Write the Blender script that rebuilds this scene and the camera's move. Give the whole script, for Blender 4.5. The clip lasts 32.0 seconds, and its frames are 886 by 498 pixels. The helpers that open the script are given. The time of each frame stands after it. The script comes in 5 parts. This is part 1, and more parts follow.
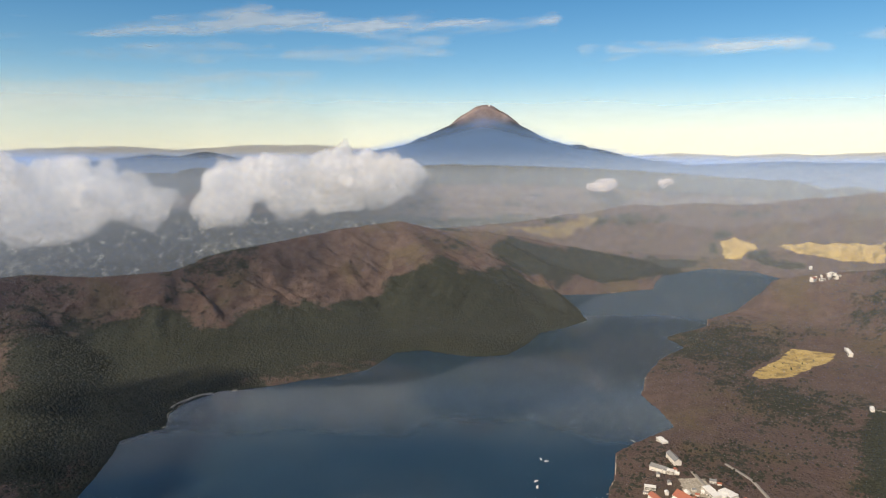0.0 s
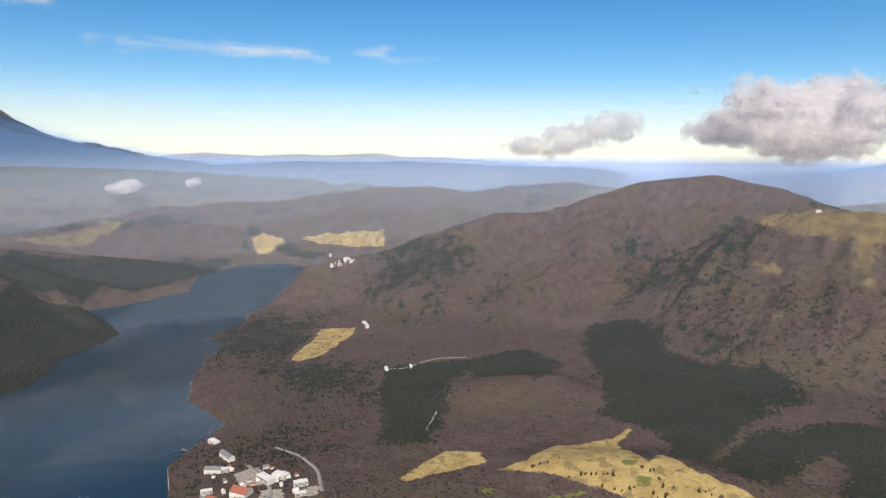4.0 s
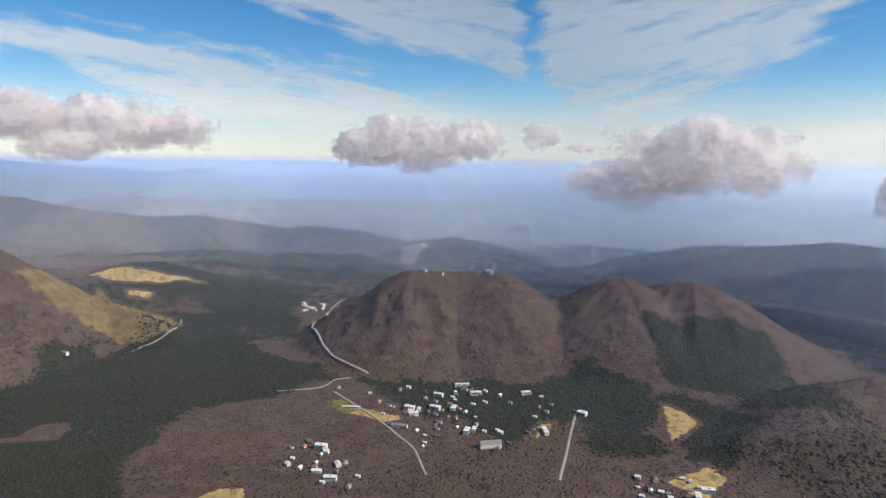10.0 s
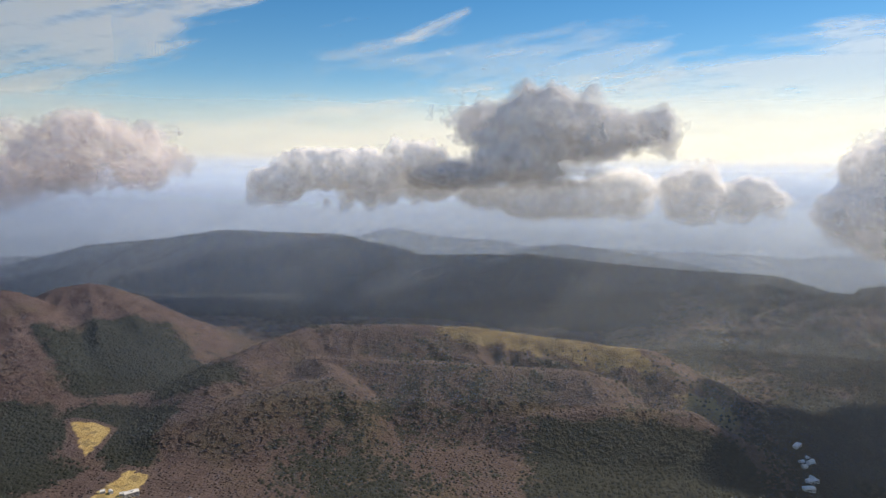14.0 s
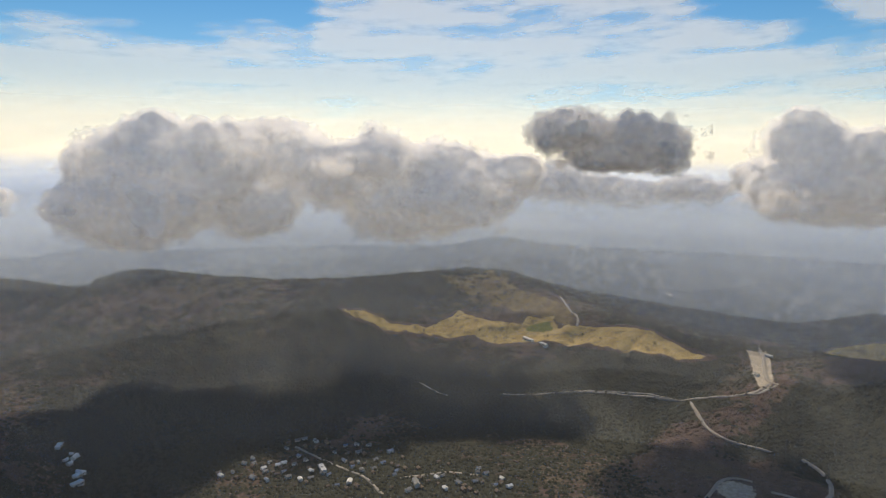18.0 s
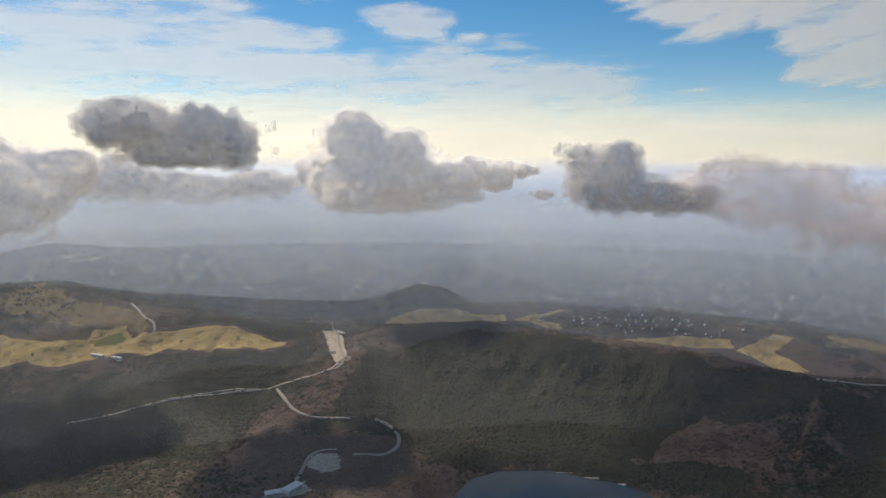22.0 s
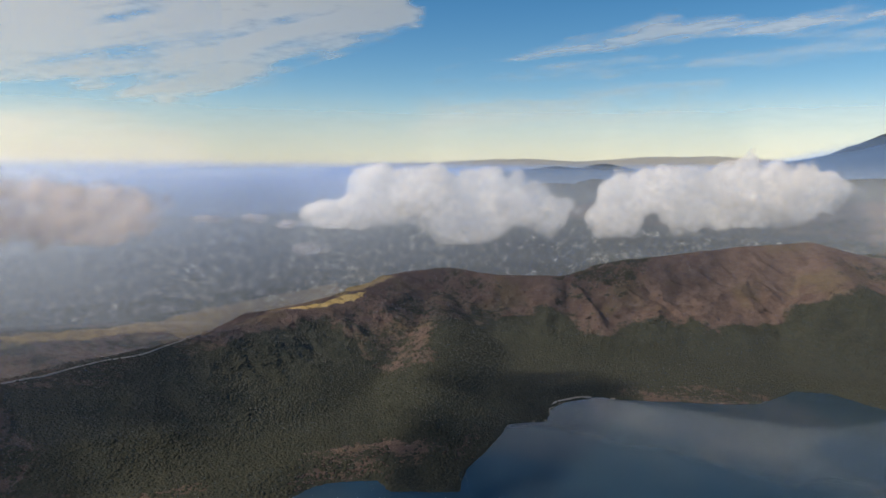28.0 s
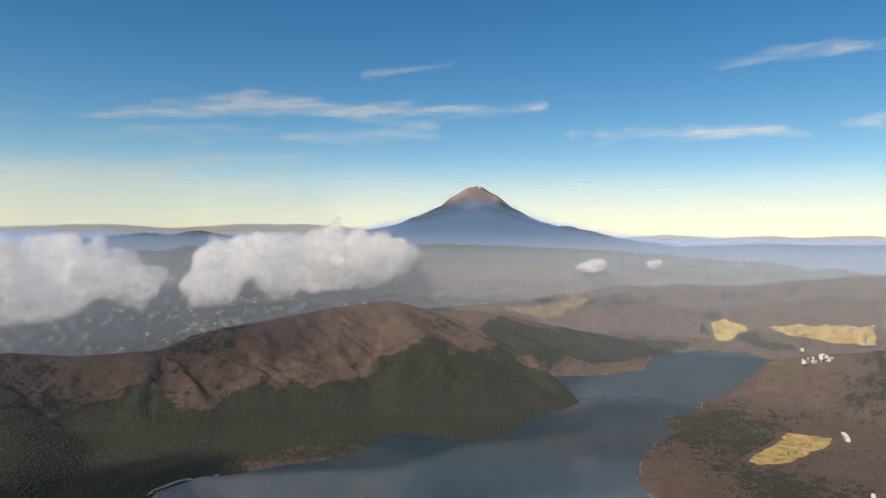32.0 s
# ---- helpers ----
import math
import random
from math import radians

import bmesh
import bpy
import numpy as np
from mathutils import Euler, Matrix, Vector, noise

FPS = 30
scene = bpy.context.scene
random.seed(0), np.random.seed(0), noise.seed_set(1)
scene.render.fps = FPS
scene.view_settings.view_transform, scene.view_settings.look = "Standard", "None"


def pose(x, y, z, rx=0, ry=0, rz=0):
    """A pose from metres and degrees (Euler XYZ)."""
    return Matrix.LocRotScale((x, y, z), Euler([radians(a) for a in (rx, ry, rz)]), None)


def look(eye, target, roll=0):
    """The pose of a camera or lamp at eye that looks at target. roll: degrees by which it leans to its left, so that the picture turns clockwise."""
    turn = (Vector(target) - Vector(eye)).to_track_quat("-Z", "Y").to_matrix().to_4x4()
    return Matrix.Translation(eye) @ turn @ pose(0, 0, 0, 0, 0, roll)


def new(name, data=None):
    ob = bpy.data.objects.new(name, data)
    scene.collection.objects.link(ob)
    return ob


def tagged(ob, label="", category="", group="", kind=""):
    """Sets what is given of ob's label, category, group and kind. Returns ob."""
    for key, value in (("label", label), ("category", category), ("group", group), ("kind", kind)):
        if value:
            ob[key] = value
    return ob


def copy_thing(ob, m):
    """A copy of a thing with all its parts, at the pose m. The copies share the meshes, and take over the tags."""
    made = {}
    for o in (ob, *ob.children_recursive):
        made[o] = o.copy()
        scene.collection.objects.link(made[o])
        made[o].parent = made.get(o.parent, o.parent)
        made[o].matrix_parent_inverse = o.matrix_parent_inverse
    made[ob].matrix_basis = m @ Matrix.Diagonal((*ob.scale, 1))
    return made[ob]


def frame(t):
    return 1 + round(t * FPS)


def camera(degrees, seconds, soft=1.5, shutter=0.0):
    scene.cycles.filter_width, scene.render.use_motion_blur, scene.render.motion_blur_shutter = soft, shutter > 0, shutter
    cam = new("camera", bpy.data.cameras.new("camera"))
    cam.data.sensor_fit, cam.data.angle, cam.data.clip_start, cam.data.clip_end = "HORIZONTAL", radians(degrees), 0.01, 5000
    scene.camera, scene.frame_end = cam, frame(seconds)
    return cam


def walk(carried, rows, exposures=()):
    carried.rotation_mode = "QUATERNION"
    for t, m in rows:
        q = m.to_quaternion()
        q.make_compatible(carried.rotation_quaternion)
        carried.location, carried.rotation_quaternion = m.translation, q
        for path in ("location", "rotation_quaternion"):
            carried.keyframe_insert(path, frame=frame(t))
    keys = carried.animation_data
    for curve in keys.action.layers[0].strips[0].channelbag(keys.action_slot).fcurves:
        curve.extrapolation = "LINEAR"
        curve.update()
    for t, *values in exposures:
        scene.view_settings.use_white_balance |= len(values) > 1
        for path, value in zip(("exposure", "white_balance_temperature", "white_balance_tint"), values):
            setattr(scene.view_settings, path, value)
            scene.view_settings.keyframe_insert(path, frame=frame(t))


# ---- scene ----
cam = camera(67.55, 32.0, 1.2)
# seconds, pitch, roll, yaw: the drone hovers at one spot and turns once round
PATH = [
    (0.0, -7.91, -0.30, 0.10),
    (0.5, -7.92, -0.31, -0.47),
    (1.0, -7.90, -0.33, -3.81),
    (1.5, -7.87, -0.37, -7.82),
    (2.0, -7.83, -0.39, -12.40),
    (2.5, -7.78, -0.40, -18.21),
    (4.5, -7.67, -0.45, -46.58),
    (5.0, -7.64, -0.50, -54.21),
    (5.5, -7.63, -0.50, -61.41),
    (6.0, -7.60, -0.53, -68.62),
    (6.5, -7.56, -0.57, -76.02),
    (7.0, -7.54, -0.62, -83.22),
    (7.5, -7.57, -0.63, -89.34),
    (8.0, -7.57, -0.65, -94.38),
    (8.5, -7.57, -0.65, -99.82),
    (9.0, -7.60, -0.61, -104.99),
    (9.5, -7.61, -0.61, -110.20),
    (10.0, -7.59, -0.61, -115.57),
    (10.5, -7.58, -0.59, -120.84),
    (11.0, -7.58, -0.58, -126.36),
    (11.5, -7.58, -0.57, -131.68),
    (12.0, -7.58, -0.55, -137.24),
    (12.5, -7.60, -0.53, -142.77),
    (13.0, -7.59, -0.49, -149.80),
    (13.5, -7.53, -0.51, -157.46),
    (14.0, -7.54, -0.50, -165.17),
    (14.5, -7.52, -0.54, -173.43),
    (15.0, -7.51, -0.56, -181.50),
    (15.5, -7.46, -0.60, -190.05),
    (17.5, -7.31, -0.66, -219.13),
    (18.0, -7.30, -0.65, -225.71),
    (18.5, -7.31, -0.63, -230.15),
    (19.0, -7.32, -0.58, -235.12),
    (19.5, -7.32, -0.54, -239.78),
    (20.0, -7.32, -0.47, -244.16),
    (20.5, -7.33, -0.48, -248.51),
    (21.0, -7.34, -0.48, -252.77),
    (21.5, -7.32, -0.52, -257.23),
    (22.0, -7.34, -0.54, -261.53),
    (22.5, -7.32, -0.54, -266.29),
    (23.0, -7.30, -0.55, -271.01),
    (23.5, -7.29, -0.53, -275.81),
    (24.0, -7.23, -0.50, -280.95),
    (24.5, -7.24, -0.48, -286.20),
    (25.0, -7.25, -0.46, -291.82),
    (25.5, -7.22, -0.46, -297.23),
    (27.5, -7.15, -0.50, -320.75),
    (28.0, -7.14, -0.49, -326.84),
    (28.5, -7.12, -0.49, -333.33),
    (29.0, -7.08, -0.50, -339.53),
    (29.5, -7.04, -0.56, -345.84),
    (30.0, -7.00, -0.56, -352.11),
    (30.5, -6.91, -0.56, -359.01),
    (31.0, -6.93, -0.51, -360.58),
    (31.5, -4.67, -0.50, -360.65),
    (32.0, -1.03, -0.70, -360.68),
]
EYE_Z = 850.0
walk(cam, [(t, pose(0, 0, EYE_Z, 90 + p, r, y)) for t, p, r, y in PATH], exposures=[(0, 0.15, 8800, 12), (2.5, 0.12, 8400, 12), (5, 0.1, 7100, 12), (9, 0.1, 7200, 12), (13, 0.05, 7700, 12), (16, -0.1, 8500, 12), (18, -0.15, 8700, 12), (22, -0.12, 8500, 12), (25, -0.05, 8300, 12), (28, 0.03, 8400, 12), (32, 0.05, 8800, 12)])

# ---- light ----
SUN_AZ, SUN_EL = 222.0, 42.0
world = bpy.data.worlds.new("world")
scene.world = world
world.use_nodes = True
wn, wl = world.node_tree.nodes, world.node_tree.links
sky = wn.new("ShaderNodeTexSky")
sky.sky_type, sky.sun_disc = "NISHITA", False
sky.sun_elevation, sky.sun_rotation = radians(SUN_EL), radians(SUN_AZ)
sky.altitude, sky.air_density, sky.dust_density, sky.ozone_density = 1800, 1.0, 0.15, 3.0
wn["Background"].inputs["Strength"].default_value = 0.122
vivid = wn.new("ShaderNodeHueSaturation")
vivid.inputs["Saturation"].default_value = 1.38
wl.new(sky.outputs[0], vivid.inputs["Color"])
wl.new(vivid.outputs[0], wn["Background"].inputs["Color"])
sun_data = bpy.data.lights.new("sun", "SUN")
sun_data.energy, sun_data.angle, sun_data.color = 4.4, radians(0.6), (1.0, 0.93, 0.82)
sun = new("sun", sun_data)
sa, se = radians(SUN_AZ), radians(SUN_EL)
sun_dir = Vector((math.sin(sa) * math.cos(se), math.cos(sa) * math.cos(se), math.sin(se)))
sun.matrix_world = look(sun_dir * 3000, (0, 0, 0))
scene.cycles.transparent_max_bounces = 40


# ---- helpers of this scene ----
def draw_in(x, y, z, start=3000.0, room=1900.0):
    """Far country is drawn in towards the middle, along the line of sight, so that all of it lies within sight's limit."""
    r = np.hypot(x, y)
    over = np.maximum(r - start, 0.0)
    q = np.where(over > 0, (start + room * over / (over + room)) / np.maximum(r, 1.0), 1.0)
    return x * q, y * q, EYE_Z + (z - EYE_Z) * q, q


def drawn(x, y, z):
    a, b, c, q = draw_in(np.float64(x), np.float64(y), np.float64(z))
    return float(a), float(b), float(c), float(q)


def smooth(a, b, v):
    t = np.clip((v - a) / (b - a), 0.0, 1.0)
    return t * t * (3 - 2 * t)


def lattice(i, j, seed):
    n = (i.astype(np.int64) * 374761393 + j.astype(np.int64) * 668265263 + seed * 974711) & 0x7FFFFFFF
    n = ((n ^ (n >> 13)) * 1274126177) & 0x7FFFFFFF
    return ((n ^ (n >> 16)) & 0xFFFF) / 65535.0


def vnoise(x, y, seed):
    i, j = np.floor(x), np.floor(y)
    u, v = x - i, y - j
    u, v = u * u * (3 - 2 * u), v * v * (3 - 2 * v)
    a, b = lattice(i, j, seed), lattice(i + 1, j, seed)
    c, d = lattice(i, j + 1, seed), lattice(i + 1, j + 1, seed)
    return (a + (b - a) * u) * (1 - v) + (c + (d - c) * u) * v


def fbm(x, y, octaves, seed, ridged=False):
    total, amp, norm = np.zeros_like(x), 1.0, 0.0
    for k in range(octaves):
        n = vnoise(x, y, seed + k * 17)
        if ridged:
            n = 1 - np.abs(2 * n - 1)
        total += amp * n
        norm += amp
        x, y, amp = (x * 0.8 - y * 0.6) * 2.03 + 7.1, (x * 0.6 + y * 0.8) * 2.03 + 3.7, amp * 0.5
    return total / norm


def to_segment(x, y, p, q):
    dx, dy = q[0] - p[0], q[1] - p[1]
    t = np.clip(((x - p[0]) * dx + (y - p[1]) * dy) / (dx * dx + dy * dy + 1e-9), 0, 1)
    return np.hypot(x - p[0] - t * dx, y - p[1] - t * dy), t


def outline_distance(x, y, poly):
    """Signed distance to a closed outline, positive inside."""
    d, inside = np.full(x.shape, 1e9), np.zeros(x.shape, bool)
    for p, q in zip(poly, poly[1:] + poly[:1]):
        d = np.minimum(d, to_segment(x, y, p, q)[0])
        if p[1] != q[1]:
            cross = (p[1] > y) != (q[1] > y)
            inside ^= cross & (x < (q[0] - p[0]) * (y - p[1]) / (q[1] - p[1]) + p[0])
    return np.where(inside, d, -d)


def round_table(az, table):
    keys = sorted(table)
    return np.interp(az, [keys[-1] - 360] + keys + [keys[0] + 360], [table[keys[-1]]] + [table[k] for k in keys] + [table[keys[0]]])


def mesh_of(name, verts, faces):
    """A mesh from an (n, 3) array and an (m, k) array of corners."""
    me = bpy.data.meshes.new(name)
    verts, faces = np.asarray(verts, np.float32), np.asarray(faces, np.int32)
    m, k = faces.shape
    me.vertices.add(len(verts))
    me.vertices.foreach_set("co", verts.ravel())
    me.loops.add(m * k)
    me.loops.foreach_set("vertex_index", faces.ravel())
    me.polygons.add(m)
    me.polygons.foreach_set("loop_start", np.arange(0, m * k, k, dtype=np.int32))
    me.update(calc_edges=True)
    return me

# ---- relief: crest lines in metres from the point below the drone, x, y and height over the lake ----
RIDGES = [
    (0.4, 45, [(1517, 4817, 97), (1123, 4924, 155), (574, 4967, 253), (316, 4940, 289), (-23, 4900, 305), (-307, 4289, 433), (-647, 3998, 404), (-892, 3745, 373), (-1135, 3522, 343), (-1334, 3220, 280), (-1669, 3095, 270), (-1994, 3095, 280), (-2109, 2876, 275), (-2061, 2440, 250), (-2091, 1954, 235), (-2020, 1601, 220), (-2038, 1352, 215), (-2082, 1099, 210), (-2119, 868, 205), (-2209, 706, 205), (-2361, 452, 215), (-2438, 143, 220), (-2592, -234, 220), (-2657, -422, 190), (-2744, -615, 150), (-2324, -713, 118)]),  # west_rim
    (0.45, 50, [(-292, 4290, 427), (-80, 3699, 307), (203, 3595, 150), (526, 3440, 60), (733, 3419, 14)]),  # west_spur
    (0.4, 50, [(316, 4940, 289), (558, 4465, 178), (873, 3801, 130), (1078, 3707, 123), (1169, 3689, 124)]),  # west_spur_north
    (0.5, 90, [(-2099, 3258, 250), (-1429, 2141, 120), (-1173, 1663, 50), (-986, 1453, 12)]),  # west_spur_south
    (0.3, 70, [(543, -4165, 264), (-330, -3886, 247), (-759, -3672, 276), (-946, -3525, 238), (-1070, -3333, 225), (-1360, -3459, 287), (-1521, -3197, 270), (-1745, -2884, 262), (-2051, -2667, 262), (-2712, -2452, 270), (-2774, -2351, 270), (-2665, -2096, 255), (-2585, -1700, 215), (-2544, -1254, 180), (-2578, -1005, 150), (-2564, -823, 125), (-2297, -692, 118)]),  # south_rim
    (0.33, 80, [(4725, -4464, 9), (4290, -4614, 120), (3627, -4780, 194), (3183, -4848, 266), (2746, -4881, 259), (2236, -4915, 259), (1678, -4710, 207), (1391, -4490, 181), (793, -4328, 235), (451, -4226, 216), (543, -4165, 264)]),  # east_rim
    (0.55, 60, [(1391, -4490, 181), (1690, -3735, 28), (1817, -2991, -46)]),  # east_spur
    (0.25, 120, [(836, -6446, -26), (470, -6483, 55), (158, -6498, 23), (-181, -6497, -6), (-459, -6484, -112)]),  # grass_top
    (0.3, 150, [(3723, -8194, -328), (3446, -8314, -182), (2957, -8500, -61), (2323, -8695, -167), (1633, -8851, -209), (1024, -8942, -426)]),  # far_east_rim
    (0.35, 80, [(6480, -2647, -13), (6263, -3126, 51), (6045, -3530, -26), (5807, -3909, -148), (5600, -4201, -353)]),  # valley_north
    (0.3, 100, [(7184, -4543, -412), (7018, -4795, -264), (6766, -5145, -190), (6179, -5837, -250), (5789, -6224, -177)]),  # valley_south
    (0.38, 120, [(7150, 3117, 347), (7387, 2504, 429), (7528, 2043, 505), (7636, 1592, 540), (7735, 1001, 451), (7788, 423, 320), (7798, -190, 218), (7769, -700, 221), (7714, -1154, 148), (7632, -1610, 62), (7556, -1935, 85), (7406, -2449, 25), (7221, -2950, -98)]),  # myojin
    (0.5, 70, [(5469, -579, -164), (5440, -812, 0), (5381, -1136, 90), (5316, -1412, 82), (5221, -1730, 68), (5141, -1954, -12)]),  # takanosu
    (0.4, 60, [(4293, 246, 159), (4300, 5, 230), (4297, -169, 226), (4289, -310, 179), (4276, -453, 94)]),  # ski_hill
    (0.46, 80, [(2129, 3736, 191), (2497, 3623, 248), (2784, 3535, 348), (2970, 3381, 422), (3063, 3159, 502), (3175, 3046, 502), (3374, 2824, 535), (3584, 2722, 636), (3731, 2516, 717), (3943, 2168, 764), (4005, 1823, 698), (3745, 1405, 612)]),  # kamiyama
    (0.72, 50, [(3101, 1623, 505), (3088, 1469, 589), (3163, 1248, 621), (3231, 1058, 641), (3247, 824, 608), (3276, 700, 576)]),  # komagatake
    (0.75, 35, [(3276, 700, 576), (3344, 494, 392), (3334, 324, 313), (3199, 77, 211), (2947, -136, 147)]),  # komagatake_spur
    (0.66, 70, [(2621, -1119, 374), (2562, -1293, 364), (2456, -1446, 368)]),  # kami_futago
    (0.62, 80, [(2195, -1895, 360)]),  # shimo_futago
    (0.6, 90, [(2110, -2133, 339), (2057, -2183, 343)]),  # shimo_futago_south
    (0.5, 50, [(2057, -2183, 338), (1859, -2290, 189), (1616, -2348, 36), (1482, -2375, -18)]),  # shimo_flank
    (0.5, 40, [(1254, -1840, 160), (1196, -2050, 200), (1093, -2263, 224), (831, -2363, 220), (529, -2429, 215), (340, -2475, 190), (-103, -2390, 190), (-217, -2255, 150), (-403, -2162, 80)]),  # byobu
    (0.55, 35, [(1237, -1623, 90), (1037, -1779, 140), (856, -1907, 160), (977, -2037, 170), (812, -2065, 170), (606, -2095, 172), (355, -2123, 165), (95, -2139, 170)]),  # byobu_front
    (0.6, 35, [(221, -1920, 90), (1, -1973, 120), (-230, -1993, 120), (-374, -1899, 80), (-465, -1775, 30)]),  # byobu_near
    (0.5, 50, [(1421, 1760, 40), (1549, 1637, 85), (1739, 1505, 95), (1770, 1368, 70)]),  # mound
    (0.4, 70, [(1305, 1090, 70), (1463, 902, 80), (1533, 768, 75)]),  # golf_hill
    (0.28, 120, [(23, 6000, 203), (448, 6184, 218), (865, 6543, 223), (1375, 6864, 271), (1598, 6815, 270), (2057, 7004, 358), (2274, 6937, 347), (2657, 7014, 379), (3158, 6803, 373), (3691, 6529, 474), (3578, 6592, 441), (4087, 6288, 530), (4587, 5933, 548), (5040, 5688, 481), (5651, 5663, 546), (6493, 5486, 576), (7206, 5392, 505)]),  # north_rim
    (0.22, 200, [(-3785, -7611, -534), (-4358, -7298, -465), (-5101, -6799, -362), (-5935, -6085, -283), (-6330, -5672, -164), (-6612, -5342, -77), (-7045, -4756, -160), (-7427, -4133, -294), (-8010, -2843, -402), (-8212, -2195, -595)]),  # jukkoku
    (0.2, 200, [(-323, -9995, -476), (-895, -9960, -466), (-1641, -9864, -390), (-2507, -9681, -412), (-3215, -9469, -304), (-3937, -9193, -407)]),  # atami_hills
    (0.45, 100, [(-3804, -2760, 3), (-4008, -2456, -25), (-4222, -2066, -81), (-4407, -1632, -126), (-4524, -1275, -138), (-4619, -868, -15)]),  # pass_hills
    (0.42, 120, [(-7366, -1406, -608), (-7410, -1161, -378), (-7444, -914, -284), (-7472, -654, -324), (-7496, -274, -432), (-7496, 249, -581), (-7446, 902, -676)]),  # mishima_hill
    (0.2, 60, [(-4028, -1506, -206), (-4142, -1156, -151), (-4236, -739, -88), (-4290, -300, -80), (-4298, 143, -64), (-4243, 695, -80), (-4133, 1185, -88), (-4025, 1513, -111), (-3922, 1763, -214)]),  # field_terrace
    (0.1, 300, [(-949, 19977, 428), (235, 19999, 635), (1168, 19966, 389), (1925, 19907, 294), (2919, 19786, 352), (4374, 19516, 202)]),  # gotemba_moor
    (0.28, 300, [(-13310, 17517, 80), (-11781, 18580, 521), (-10174, 19506, 723), (-8775, 20174, 902), (-7859, 20548, 838), (-7366, 20730, 986), (-6697, 20956, 795), (-5857, 21206, 362)]),  # ashitaka
    (0.25, 300, [(7651, 24849, 559), (9494, 24205, 659), (11660, 23239, 777), (14332, 21693, 745), (12441, 22830, 706), (15230, 21073, 814), (17571, 19164, 685), (20543, 15938, 590)]),  # tanzawa_west
    (0.3, 500, [(-37134, 44554, 1110), (-32084, 48318, 1295), (-25715, 51988, 1635), (-21239, 53971, 1468), (-15822, 55800, 1846), (-10867, 56973, 1941), (-6622, 57621, 1688)]),  # south_alps
    (0.25, 500, [(13382, 46097, 1001), (15820, 45318, 1240), (19100, 44036, 1027), (21496, 42917, 1217), (24769, 41115, 1017), (26416, 40078, 1293), (16664, 45015, 868), (22021, 42651, 1147), (25235, 40831, 913), (29381, 37957, 1074), (34188, 33692, 766)]),  # misaka
    (0.3, 400, [(25285, 12028, 351), (26211, 9849, 560), (26780, 8174, 812), (27071, 7155, 635), (27416, 5690, 813), (27712, 4006, 738), (27984, 950, 459), (28000, -96, 387), (27978, -1118, 231), (27891, -2465, 470), (27790, -3421, 133), (27636, -4501, 17), (27351, -5995, -195)]),  # tanzawa
    (0.1, 400, [(18999, -169, -169), (18948, -1399, -219), (18655, -3604, -243), (17776, -6709, -303), (16436, -9533, -298)]),  # oiso_hills
]
LAKE = [
    (-1195, 1141), (-1189, 1218), (-1146, 1281), (-1079, 1331), (-1009, 1303), (-855, 1407), (-909, 1527), (-921, 1664),
    (-942, 1775), (-965, 1888), (-876, 1984), (-908, 2102), (-890, 2211), (-810, 2317), (-722, 2341), (-604, 2399),
    (-407, 2500), (-305, 2571), (-208, 2806), (-86, 2851), (39, 2785), (160, 2755), (284, 2790), (408, 2987),
    (471, 3148), (615, 3259), (762, 3415), (767, 3706), (725, 4065), (978, 4089), (1381, 4262), (1463, 4502),
    (1610, 4770), (2163, 5165), (2334, 5197), (2385, 4794), (2460, 4469), (2270, 4325), (1977, 4099), (1637, 3643),
    (1405, 3442), (1343, 3298), (1071, 3089), (1088, 2909), (913, 2721), (800, 2527), (720, 2289), (735, 2166),
    (735, 2013), (572, 1893), (506, 1834), (454, 1663), (412, 1568), (427, 959), (125, 891), (-220, 821),
    (-514, 613), (-725, 338), (-899, 31), (-1182, -208), (-1604, -201), (-1701, -167), (-1762, -94), (-1783, 33),
    (-1742, 221), (-1702, 293), (-1604, 351), (-1316, 479), (-1230, 768),
]
FUJI_X, FUJI_Y, FUJI_TOP = 1713, 27947, 2967
RIM = {-180: 4100, -150: 3900, -120: 3600, -95: 2900, -60: 2500, -40: 3200, -20: 4200, 0: 5200, 20: 7000, 40: 7600, 60: 7600, 75: 6600, 90: 5800, 110: 6200, 130: 6200, 150: 5200}
PLAIN = {-180: -724, -150: -700, -120: -640, -90: -650, -60: -640, -30: -480, 0: -330, 20: -300, 50: -340, 70: -500, 90: -640, 110: -690, 130: -724, 150: -724}


def smax(a, b, k):
    return np.maximum(a, b) + np.maximum(k - np.abs(a - b), 0) ** 2 / (4 * k)


